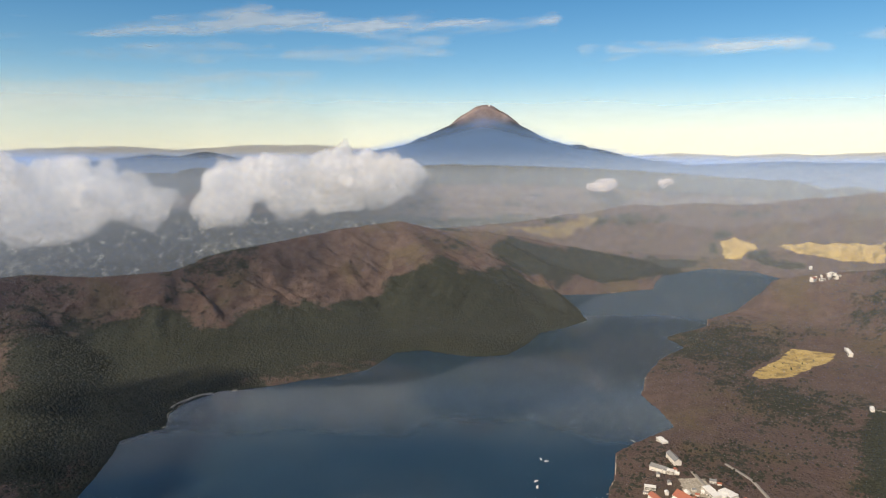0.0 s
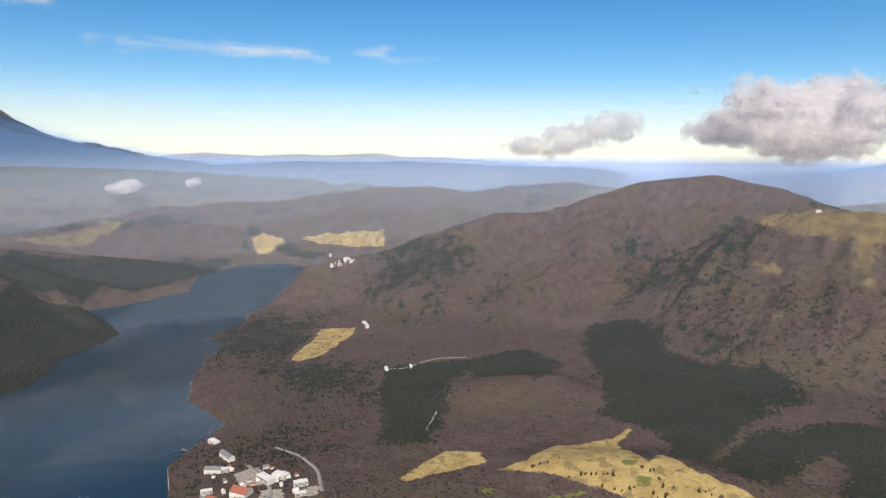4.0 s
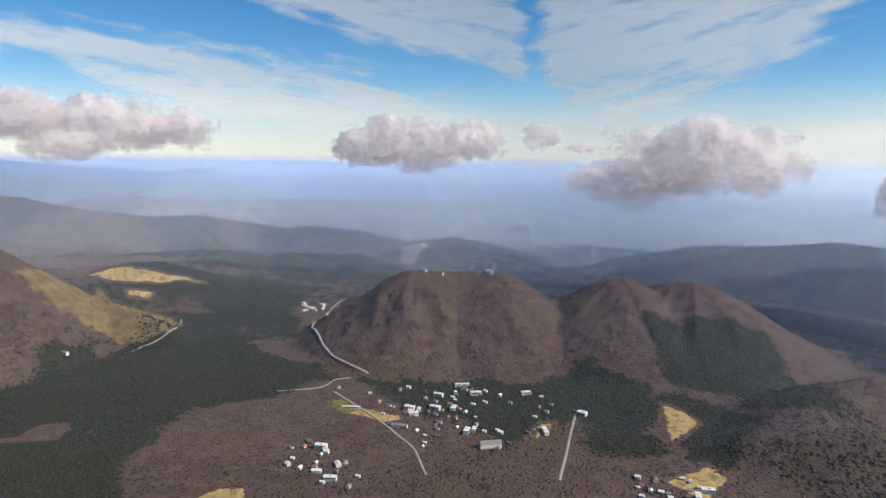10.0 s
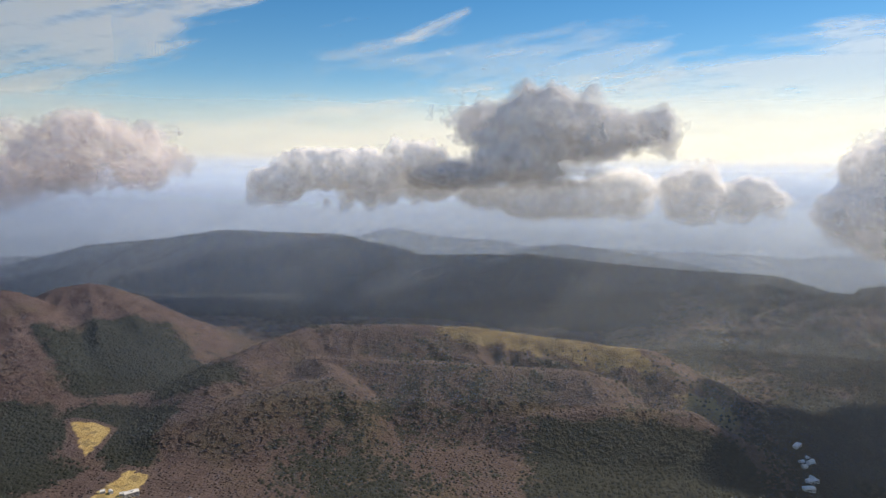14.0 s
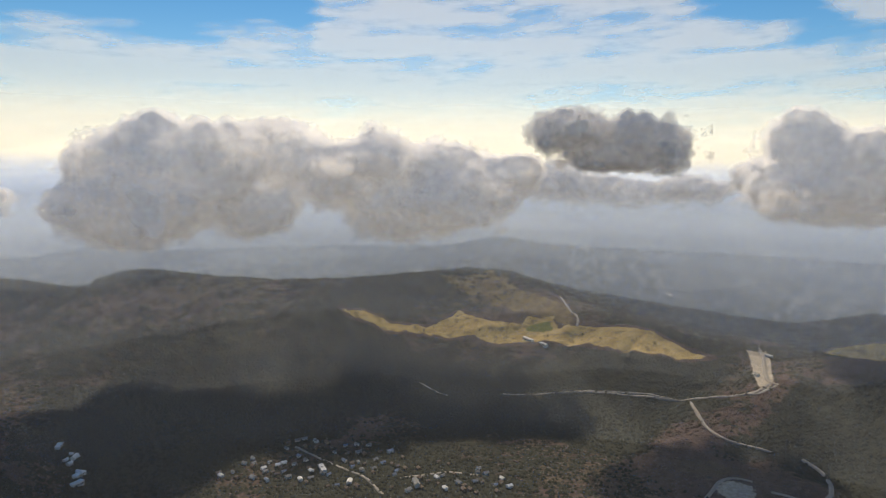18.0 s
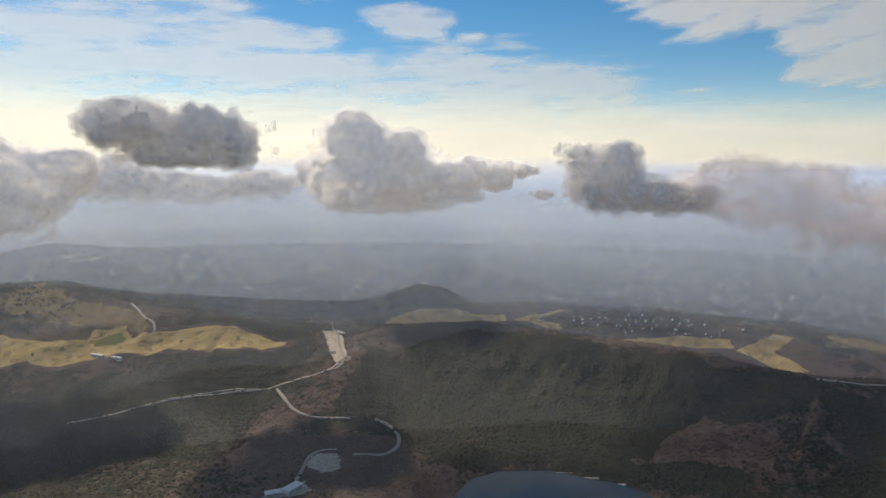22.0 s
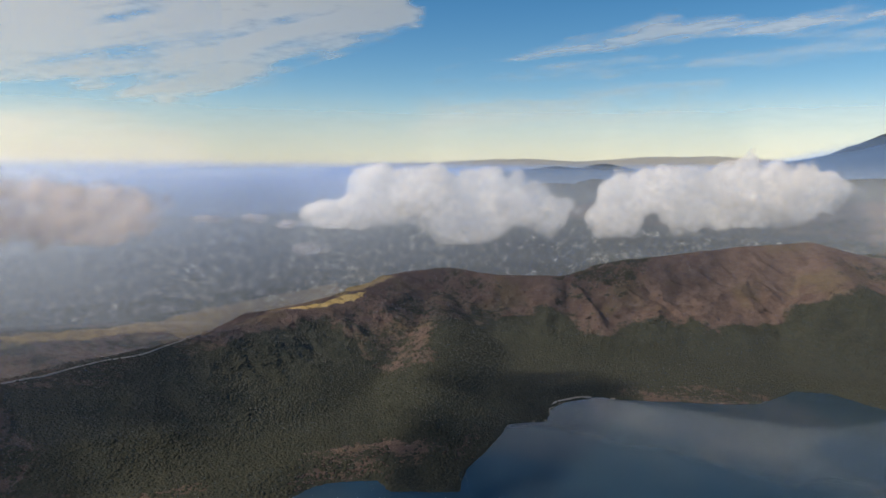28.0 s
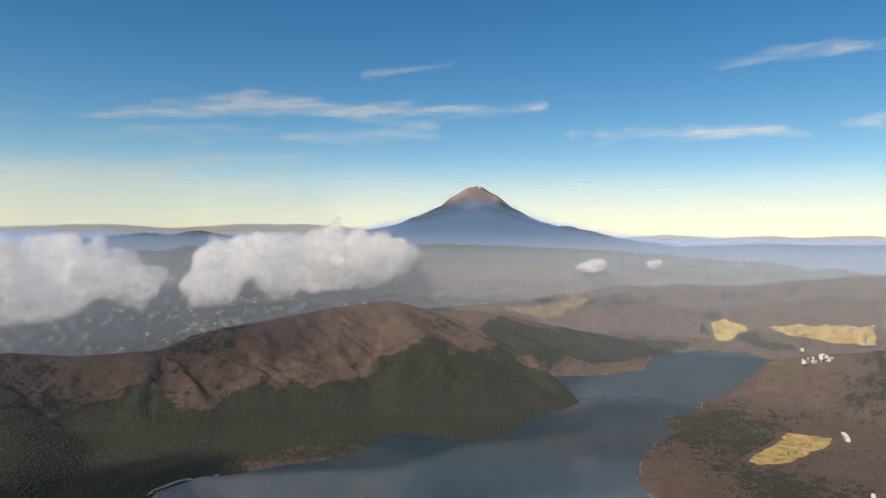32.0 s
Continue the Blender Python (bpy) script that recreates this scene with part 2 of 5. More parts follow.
def relief(x, y):
    """Height over the lake, and how far the nearest crest is."""
    r, az = np.hypot(x, y), np.degrees(np.arctan2(x, y))
    rim, plain = round_table(az, RIM), round_table(az, PLAIN)
    floor = 12 + 55 * smooth(1700, 2600, r) * smooth(25, 60, az) * (1 - smooth(140, 165, az)) + 14 * fbm(x / 700, y / 700, 4, 5)
    floor -= 230 * smooth(3300, 6000, r) * smooth(95, 110, az) * (1 - smooth(160, 175, az))
    h = floor + (plain - floor) * smooth(0, 2600, r - rim)
    h += 20 * smooth(6000, 20000, r) * (fbm(x / 2500, y / 2500, 4, 9) - 0.5)
    near, steep = np.full(x.shape, 1e9), np.full(x.shape, 0.3)
    along, fall = x * 0.7 + y * 0.7, np.full(x.shape, 300.0)
    base = h.copy()
    wx = x + 90 * (fbm(x / 600, y / 600, 3, 21) - 0.5) * 2
    wy = y + 90 * (fbm(x / 600, y / 600, 3, 22) - 0.5) * 2
    for slope, rounding, line in RIDGES:
        reach = (max(p[2] for p in line) + 760) / slope + 2 * rounding
        xs, ys = [p[0] for p in line], [p[1] for p in line]
        here = np.nonzero((x > min(xs) - reach) & (x < max(xs) + reach) & (y > min(ys) - reach) & (y < max(ys) + reach))[0]
        if len(here) == 0:
            continue
        px, py = x[here], y[here]
        form, run, way, off = np.full(px.shape, -1e9), 0.0, np.zeros(px.shape), np.full(px.shape, 1e9)
        for p, q in zip(line, line[1:] or line):
            d, t = to_segment(px, py, p, q)
            length = math.hypot(q[0] - p[0], q[1] - p[1]) or 1.0
            ux, uy = ((q[0] - p[0]) / length, (q[1] - p[1]) / length) if q != p else (1.0, 0.0)
            past = (px - p[0]) * ux + (py - p[1]) * uy - t * length
            side = (px - p[0]) * uy - (py - p[1]) * ux
            form = np.maximum(form, p[2] + t * (q[2] - p[2]) - slope * (np.sqrt(d * d + rounding * rounding) - rounding))
            closer = d < off
            way = np.where(closer, run + t * length + 420 * np.arctan2(past, np.abs(side) + 1.0) + np.where(side > 0, 3700.0, 0.0), way)
            off = np.minimum(off, d)
            run += length
        near[here] = np.minimum(near[here], off)
        over = form > h[here]
        along[here], fall[here] = np.where(over, way, along[here]), np.where(over, off, fall[here])
        steep[here] = np.where(over, slope, steep[here])
        h[here] = smax(h[here], form, 18.0)
    d = np.hypot(x - FUJI_X, y - FUJI_Y)
    drop = np.interp(d, [0, 180, 300, 1000, 1500, 2300, 3400, 5800, 8200, 11000, 15000, 20000, 30000], [20, 4, 30, 420, 840, 1220, 1560, 2080, 2380, 2610, 2900, 3300, 6000])
    h = np.maximum(h, FUJI_TOP - drop)
    # gullies and spurs
    size = np.maximum(r / 4200, 1.0)
    cut = fbm(wx / (420 * size), wy / (420 * size), 5, 31, True) - 0.70
    fine = fbm(wx / (110 * size), wy / (110 * size), 3, 41, True) - 0.66
    # side spurs run down from the crests
    spur = fbm((along + 60 * cut) / (230 * size), fall / (1500 * size), 3, 61, True) - 0.68
    cut = 0.5 * cut + 0.45 * spur
    rise = smooth(0, 160, h - base) * smooth(-20, 260, near / size) * np.clip(steep / 0.4, 0.3, 1.2)
    rise = rise * (1 - 0.8 * np.exp(-((x - 2400) ** 2 + (y + 1600) ** 2) / 900.0 ** 2))
    h = h + size * rise * (135 * cut + 36 * fine) + 5 * size * fine * (1 - rise) * smooth(300, 1500, r)
    # the lake's bowl
    s = outline_distance(x + 18 * (fbm(x / 90, y / 90, 3, 51) - 0.5), y + 18 * (fbm(x / 90, y / 90, 3, 52) - 0.5), LAKE)
    land = 0.8 + (h - 0.8) * smooth(-5, 130, -s) + 3 * smooth(0, 12, -s)
    land = np.where(s > -500, np.maximum(land, 0.8 + 0.02 * np.minimum(-s, 200)), land)
    h = np.where(s > 0, -3 - 0.2 * np.minimum(s, 60), land)
    h = np.where(r > 7000, np.maximum(h, -724), h)
    return h, near, s


# ---- materials ----
class Mat:
    """A node material with small helpers to chain nodes."""

    def __init__(self, name, rough=0.9):
        self.m = bpy.data.materials.new(name)
        self.m.use_nodes = True
        self.n, self.l = self.m.node_tree.nodes, self.m.node_tree.links
        self.bsdf, self.out = self.n["Principled BSDF"], self.n["Material Output"]
        self.bsdf.inputs["Roughness"].default_value = rough
        self.bsdf.inputs["Specular IOR Level"].default_value = 0.2
        self.co = self.n.new("ShaderNodeTexCoord")

    def put(self, node, slot, v):
        if isinstance(v, (int, float, tuple)):
            node.inputs[slot].default_value = v
        else:
            self.l.new(v, node.inputs[slot])

    def noise(self, scale, detail=4.0, rough=0.55, vec=None, distort=0.0):
        k = self.n.new("ShaderNodeTexNoise")
        k.inputs["Scale"].default_value, k.inputs["Detail"].default_value = scale, detail
        k.inputs["Roughness"].default_value, k.inputs["Distortion"].default_value = rough, distort
        self.l.new(vec or self.co.outputs["Object"], k.inputs["Vector"])
        return k.outputs["Fac"]

    def ramp(self, v, a, b):
        k = self.n.new("ShaderNodeMapRange")
        k.interpolation_type = "SMOOTHSTEP"
        self.put(k, 0, v), self.put(k, 1, a), self.put(k, 2, b)
        return k.outputs[0]

    def math(self, op, a, b=0.0):
        k = self.n.new("ShaderNodeMath")
        k.operation = op
        self.put(k, 0, a), self.put(k, 1, b)
        return k.outputs[0]

    def mix(self, f, a, b):
        k = self.n.new("ShaderNodeMix")
        k.data_type = "RGBA"
        self.put(k, 0, f)
        self.put(k, 6, (*a, 1.0) if isinstance(a, tuple) else a)
        self.put(k, 7, (*b, 1.0) if isinstance(b, tuple) else b)
        return k.outputs[2]

    def attr(self, name):
        k = self.n.new("ShaderNodeAttribute")
        k.attribute_name = name
        return k.outputs["Fac"]

    def scaled(self, sx, sy, sz):
        k = self.n.new("ShaderNodeMapping")
        k.inputs["Scale"].default_value = (sx, sy, sz)
        self.l.new(self.co.outputs["Object"], k.inputs["Vector"])
        return k.outputs[0]

    def bump(self, v, strength, dist):
        k = self.n.new("ShaderNodeBump")
        k.inputs["Strength"].default_value, k.inputs["Distance"].default_value = strength, dist
        self.l.new(v, k.inputs["Height"])
        self.l.new(k.outputs[0], self.bsdf.inputs["Normal"])

    def colour(self, v):
        self.put(self.bsdf, "Base Color", (*v, 1.0) if isinstance(v, tuple) else v)
        return self.m


def land_material():
    m = Mat("land", 0.95)
    big, mid, fine = m.noise(0.0035, 5), m.noise(0.018, 5), m.noise(0.09, 4)
    grain = m.noise(0.22, 2)
    bare = m.mix(m.ramp(mid, 0.35, 0.7), (0.078, 0.054, 0.051), (0.116, 0.085, 0.078))
    bare = m.mix(m.math("MULTIPLY", m.ramp(fine, 0.45, 0.75), 0.6), bare, (0.13, 0.098, 0.085))
    bare = m.mix(m.math("MULTIPLY", m.ramp(big, 0.5, 0.65), 0.45), bare, (0.10, 0.085, 0.045))
    fir = m.mix(m.ramp(fine, 0.35, 0.7), (0.024, 0.029, 0.023), (0.036, 0.040, 0.030))
    edge = m.math("MULTIPLY", m.math("SUBTRACT", mid, 0.5), 1.6)
    edge = m.math("ADD", edge, m.math("MULTIPLY", m.math("SUBTRACT", fine, 0.5), 0.9))
    col = m.mix(m.ramp(m.math("ADD", m.attr("fir"), edge), -0.12, 0.12), bare, fir)
    moor = m.mix(m.ramp(mid, 0.35, 0.65), (0.14, 0.105, 0.06), (0.21, 0.16, 0.082))
    col = m.mix(m.ramp(m.math("ADD", m.attr("moor"), edge), -0.1, 0.35), col, moor)
    lawn = m.mix(m.ramp(mid, 0.35, 0.65), (0.37, 0.265, 0.105), (0.48, 0.36, 0.155))
    lawn = m.mix(m.math("MULTIPLY", m.ramp(fine, 0.55, 0.7), 0.5), lawn, (0.22, 0.19, 0.07))
    soft = m.math("MULTIPLY", edge, 0.6)
    lawn = m.mix(m.math("MULTIPLY", m.ramp(m.noise(0.03, 5), 0.52, 0.62), 0.75), lawn, (0.20, 0.155, 0.075))
    col = m.mix(m.ramp(m.math("ADD", m.attr("lawn"), soft), -0.05, 0.08), col, lawn)
    col = m.mix(m.ramp(m.math("ADD", m.attr("green"), soft), -0.08, 0.12), col, m.mix(fine, (0.10, 0.13, 0.03), (0.2, 0.2, 0.06)))
    pale = m.mix(m.ramp(fine, 0.3, 0.7), (0.30, 0.27, 0.22), (0.45, 0.41, 0.35))
    col = m.mix(m.ramp(m.math("ADD", m.attr("pale"), soft), -0.05, 0.08), col, pale)
    # towns and fields on the plains far off
    cells = m.n.new("ShaderNodeTexVoronoi")
    cells.inputs["Scale"].default_value = 0.08
    m.l.new(m.scaled(1, 1, 3.5), cells.inputs["Vector"])
    sep = m.n.new("ShaderNodeSeparateColor")
    m.l.new(cells.outputs["Color"], sep.inputs[0])
    town = m.mix(m.ramp(sep.outputs[0], 0.5, 0.8), (0.07, 0.08, 0.06), (0.34, 0.33, 0.30))
    town = m.mix(m.ramp(sep.outputs[1], 0.88, 0.90), town, (0.65, 0.64, 0.62))
    col = m.mix(m.ramp(m.math("ADD", m.attr("town"), m.math("MULTIPLY", m.math("SUBTRACT", mid, 0.5), 2.2)), 0.0, 0.4), col, town)
    bare_rock = m.mix(m.ramp(mid, 0.3, 0.7), (0.19, 0.155, 0.168), (0.27, 0.225, 0.235))
    col = m.mix(m.ramp(m.attr("rock"), 0.0, 1.0), col, bare_rock)
    col = m.mix(m.ramp(m.attr("snow"), 0.4, 0.6), col, (0.8, 0.8, 0.82))
    m.bump(m.math("ADD", grain, m.math("MULTIPLY", fine, 2.0)), 0.5, 6.0)
    return m.colour(col)


def water_material():
    m = Mat("water", 0.06)
    m.bsdf.inputs["Specular IOR Level"].default_value = 0.5
    m.bsdf.inputs["IOR"].default_value = 1.33
    m.bump(m.noise(0.06, 5), 0.25, 0.5)
    return m.colour(m.mix(m.ramp(m.noise(0.0015, 3), 0.35, 0.65), (0.012, 0.034, 0.058), (0.02, 0.045, 0.068)))


LAND, WATER = land_material(), water_material()

# ---- ground: one sheet from below the drone to the horizon ----
COLS = 1700
rings = np.concatenate([np.array([1.0]), np.arange(100, 1500, 70), np.arange(1500, 4600, 14), np.arange(4600, 10000, 45), np.geomspace(10000, 72000, 70)])
ga, gr = np.meshgrid(np.radians(np.arange(COLS) * 360.0 / COLS), rings)
gx, gy = (gr * np.sin(ga)).ravel(), (gr * np.cos(ga)).ravel()
gh, g_near, g_shore = relief(gx, gy)
gx2, gy2, gz2, _ = draw_in(gx, gy, gh)
ii = np.arange(len(rings) - 1)[:, None] * COLS + np.arange(COLS)[None, :]
jj = np.arange(len(rings) - 1)[:, None] * COLS + (np.arange(COLS)[None, :] + 1) % COLS
quads = np.stack([ii, ii + COLS, jj + COLS, jj], -1).reshape(-1, 4)
ground_mesh = mesh_of("ground", np.stack([gx2, gy2, gz2], -1), quads)
ground_mesh.polygons.foreach_set("use_smooth", np.ones(len(quads), bool))
ground_mesh.materials.append(LAND)
ground = tagged(new("ground", ground_mesh), "wooded volcanic hills and plains in winter brown", "terrain", kind="structure")


def cover(name, v):
    a = ground_mesh.attributes.new(name, "FLOAT", "POINT")
    a.data.foreach_set("value", np.asarray(v, np.float32))


g_r, g_az = np.hypot(gx, gy), np.degrees(np.arctan2(gx, gy))
COVER = {
    "fir": [
        [(2183, -864), (2066, -1085), (1962, -1338), (1934, -1522), (1591, -1547), (1433, -1345), (1396, -1176), (1634, -1286), (1676, -1139), (1596, -1009), (1826, -996), (1908, -854)],
        [(2434, 1901), (2491, 1755), (2465, 1603), (2359, 1438), (2378, 1287), (2412, 971), (2260, 898), (2042, 884), (1792, 892), (1584, 842), (1504, 851), (1664, 1039), (1705, 1168), (1705, 1275), (1869, 1395), (2039, 1624), (2294, 1854)],
        [(2447, 696), (2474, 544), (2596, 390), (2767, 280), (2872, 175), (2813, 101), (2897, -29), (2892, -156), (3524, -248), (3454, -379), (3187, -486), (2896, -427), (2488, -459), (2384, -580), (2253, -552), (2221, -372), (2204, -134), (1990, -52), (1832, 20), (1609, 145), (1501, 405), (1741, 489), (1946, 663), (1704, 666), (1559, 675), (1523, 810), (1823, 868), (2071, 811), (2220, 694)],
        [(1421, 2117), (1593, 2073), (1739, 1969), (2035, 1841), (1946, 1709), (1654, 1549), (1641, 1783), (1433, 1725), (1268, 1622), (1138, 1444), (1027, 1556)],
        [(3966, -313), (4269, -571), (3916, -740), (3742, -874), (2747, -656), (3084, -472), (3394, -373)],
        [(3254, -177), (3413, -360), (3101, -461), (2699, -425), (2391, -595), (2295, -636), (2194, -425), (2207, -153), (1991, -18), (1603, 57), (1719, 560), (1956, 574), (2385, 653), (2441, 343), (2877, -11)],
        [(3986, -354), (4181, -515), (4194, -886), (3788, -939), (3378, -653), (3505, -370)],
        [(2238, -707), (2103, -917), (1973, -1135), (1962, -1281), (1813, -1509), (1700, -1634), (1568, -1556), (1354, -1321), (1395, -1162), (1665, -1272), (1803, -1203), (1705, -1025), (1859, -872), (2061, -753)],
        [(1927, -1833), (1908, -2002), (1829, -2146), (1692, -2224), (1196, -1886), (1194, -1829), (1276, -1725), (1506, -1817), (1626, -1723), (1779, -1785)],
        [(1688, -1514), (1618, -1715), (1263, -1708), (1243, -1559), (1195, -1459), (1296, -1363), (1455, -1498)],
        [(219, -1897), (0, -1953), (-227, -1972), (-355, -1890), (-433, -1707), (-410, -1549), (153, -1551), (239, -1790)],
        [(-558, -2522), (-1025, -2565), (-1393, -2402), (-1582, -2142), (-1163, -1539), (-495, -1546), (-562, -2021)],
        [(2793, -4375), (1729, -4481), (492, -3761), (-153, -3641), (-221, -3217), (143, -3200), (1004, -3301), (1677, -2990), (1840, -2846)],
        [(-1061, -2807), (-1689, -2267), (-2076, -1677), (-2236, -992), (-2161, -748), (-2020, -891), (-1622, -888), (-1489, -1203), (-1408, -1610), (-1138, -1821), (-761, -2066)],
        [(-1887, -717), (-2218, -650), (-2445, -444), (-2487, -6), (-1967, 20), (-1792, -306), (-1933, -574)],
        [(-2477, -672), (-2475, -132), (-2360, 184), (-2304, 484), (-2094, 815), (-2008, 1143), (-1991, 1420), (-1755, 1280), (-1721, 996), (-1823, 885), (-1987, 779), (-1955, 592), (-1716, 497), (-1654, 361), (-1711, 295), (-1784, 65), (-1735, -170), (-1689, -301), (-2068, -621)],
        [(-2043, 864), (-1970, 1439), (-1966, 2029), (-1718, 2032), (-1482, 1950), (-1382, 2033), (-1431, 2361), (-1415, 2745), (-1122, 2731), (-1012, 2861), (-960, 3016), (-690, 3174), (-483, 3131), (-175, 3378), (76, 3919), (86, 3022), (-394, 2632), (-930, 2279), (-993, 1941), (-964, 1631), (-1157, 1522), (-1304, 1338), (-1269, 1173), (-1752, 727)],
        [(-1644, 2447), (-1459, 2853), (-1156, 2910), (-906, 2834), (-740, 2973), (-616, 3143), (-510, 3163), (-260, 3536), (-77, 3534), (108, 3556), (409, 4120), (597, 3931), (729, 3473), (454, 3132), (163, 2816), (-163, 2882), (-374, 2946), (-504, 2544), (-737, 2419), (-939, 2331), (-959, 2136), (-1016, 1908), (-1012, 1637), (-1074, 1551)],
        [(566, 4890), (896, 4844), (1709, 5430), (2170, 5296), (1512, 4656), (767, 4108), (409, 4120), (299, 4644)],
        [(2464, 6114), (2603, 6205), (2725, 5721), (2668, 5248), (2744, 5006), (2606, 4903), (2489, 5296), (2346, 5500)],
    ],
    "bare": [
        [(2218, 445), (2167, 319), (2195, 212), (2192, 103), (2094, 80), (2054, 144), (2087, 270), (2158, 422)],
        [(-1925, 275), (-2050, 473), (-1961, 559), (-1781, 546), (-1782, 386)],
    ],
    "moor": [
        [(3071, 1658), (3640, 1731), (3729, 1399), (3224, 818), (3238, 649), (3101, 686), (2933, 672), (2760, 602), (2636, 478), (2568, 452), (2565, 520), (2692, 610), (2882, 711), (3037, 850), (3033, 948), (2849, 906), (2836, 945), (2998, 1036), (3013, 1309)],
        [(3151, 411), (4069, 167), (3456, -156), (3247, -216), (2895, -157), (2920, 16), (2976, 88), (3012, 237), (3057, 370)],
        [(-2506, -2446), (-2819, -2318), (-2602, -2029), (-2548, -1653), (-2393, -1527), (-2398, -1803), (-2366, -1979), (-2425, -2101)],
        [(-190, -2162), (-348, -2188), (-408, -2081), (-262, -1968)],
        [(1020, -3172), (619, -3218), (138, -3086), (-102, -2370), (-178, -2258), (102, -2292), (311, -2358), (611, -2332)],
        [(599, 6107), (1409, 6741), (1561, 6650), (1117, 6058), (797, 6007)],
        [(-4199, 1734), (-5644, 3819), (-5303, 5865), (-2092, 2753), (-2041, 2417), (-2125, 1922), (-4290, 2893), (-3840, 1575)],
        [(2855, 1388), (2838, 1232), (2797, 1215), (2805, 1335)],
        [(2623, 1179), (2637, 1131), (2612, 1128), (2598, 1154)],
    ],
    "lawn": [
        [(1157, 1230), (1234, 1168), (1417, 1197), (1504, 1168), (1573, 1139), (1674, 1147), (1663, 1123), (1557, 1107), (1437, 916), (1527, 954), (1488, 808), (1519, 690), (1568, 580), (1501, 456), (1483, 450)],
        [(939, 1336), (1022, 1362), (1141, 1389), (1215, 1327), (1195, 1270), (1077, 1288), (948, 1313)],
        [(1191, 2469), (1246, 2538), (1409, 2685), (1536, 2839), (1686, 2755), (1601, 2649), (1489, 2573), (1334, 2450), (1213, 2422)],
        [(2492, 5924), (2642, 5981), (2661, 5525), (2529, 5492), (2420, 5345), (2344, 5439)],
        [(2741, 5452), (3035, 5396), (3210, 5227), (3463, 5150), (3247, 4807), (3010, 4951), (2854, 5220)],
        [(1643, -118), (1670, -172), (1645, -228), (1601, -233), (1565, -174), (1564, -125)],
        [(2079, -597), (1999, -672), (1870, -761), (1879, -689), (1993, -612)],
        [(1584, -1064), (1656, -1148), (1639, -1175), (1574, -1076)],
        [(4275, 211), (4236, 6), (4170, -95), (4079, -397), (4048, -157), (4120, 106)],
        [(3990, 9), (3932, -103), (3892, -86), (3930, -7)],
        [(-1817, -2413), (-1899, -2343), (-1943, -2209), (-2051, -2110), (-2168, -2083), (-2260, -2081), (-2263, -1894), (-2308, -1751), (-2387, -1779), (-2429, -1666), (-2373, -1597), (-2477, -1371), (-2507, -1250), (-2478, -1105), (-2470, -978), (-2391, -1064), (-2309, -1276), (-2265, -1523), (-2129, -1750), (-2129, -1878), (-2010, -2068), (-1906, -2132), (-1856, -2254)],
        [(-3880, -982), (-4037, -917), (-4185, -730), (-4198, -515), (-4152, -436), (-4152, -218), (-4048, -198), (-3997, -420), (-3877, -579), (-3859, -778)],
        [(-4067, -149), (-4246, 141), (-4208, 176), (-4104, -7), (-4000, 133), (-3934, 131)],
        [(-3858, 338), (-3901, 815), (-3887, 1085), (-3751, 1083), (-3784, 660), (-3790, 398)],
        [(-3736, 1078), (-3970, 1351), (-3935, 1448), (-3755, 1286), (-3548, 1390), (-3503, 1254), (-3647, 1157)],
        [(-2110, 1908), (-2033, 2136), (-2053, 2231), (-2028, 2443), (-1992, 2359), (-2011, 2076)],
        [(1583, -1576), (1526, -1597), (1432, -1576), (1389, -1426), (1466, -1482)],
        [(1223, -1252), (1233, -1402), (1171, -1403), (1104, -1252)],
    ],
    "green": [
        [(1176, 1015), (1239, 976), (1237, 961), (1181, 982), (1140, 1020)],
        [(1354, 899), (1385, 880), (1356, 866), (1336, 890)],
        [(1078, 1171), (1109, 1148), (1070, 1116), (1052, 1139)],
        [(1510, 689), (1555, 640), (1532, 532), (1508, 557), (1500, 649)],
        [(1392, 974), (1428, 945), (1402, 936), (1381, 957)],
        [(1367, 905), (1386, 884), (1368, 865), (1350, 887)],
        [(-2322, -1746), (-2403, -1664), (-2362, -1620), (-2288, -1704)],
        [(2082, -578), (2084, -629), (1968, -662), (1987, -591)],
    ],
    "pale": [
        [(-2729, -943), (-3145, -995), (-2557, -784), (-2310, -697), (-2276, -730), (-2529, -849)],
        [(-1655, -620), (-1732, -632), (-1752, -562), (-1655, -517), (-1622, -565)],
        [(-1473, -673), (-1570, -591), (-1522, -557), (-1454, -649)],
        [(617, 1626), (672, 1637), (686, 1589), (652, 1528), (607, 1557)],
        [(632, 1500), (679, 1480), (660, 1403), (600, 1421)],
        [(724, 1440), (767, 1430), (731, 1390), (710, 1410)],
    ],
}
SPREAD = {"fir": 90.0, "bare": 40.0, "moor": 60.0, "lawn": 45.0, "green": 40.0, "pale": 40.0}


def cover_at(kind, x, y):
    """How far inside land of that cover a place lies, about -1 to 1."""
    size = SPREAD[kind] * np.maximum(np.hypot(x, y) / 3500, 1.0)
    v = np.full(x.shape, -1.0)
    if kind in ("fir", "bare"):
        stray = 190 if kind == "fir" else 420
        x, y = x + stray * (fbm(x / 260, y / 260, 4, 101) - 0.5), y + stray * (fbm(x / 260, y / 260, 4, 102) - 0.5)
    for poly in COVER[kind]:
        px, py = [p[0] for p in poly], [p[1] for p in poly]
        m = (x > min(px) - 400) & (x < max(px) + 400) & (y > min(py) - 400) & (y < max(py) + 400)
        v[m] = np.maximum(v[m], np.clip(outline_distance(x[m], y[m], poly) / size[m], -1, 1))
    return v


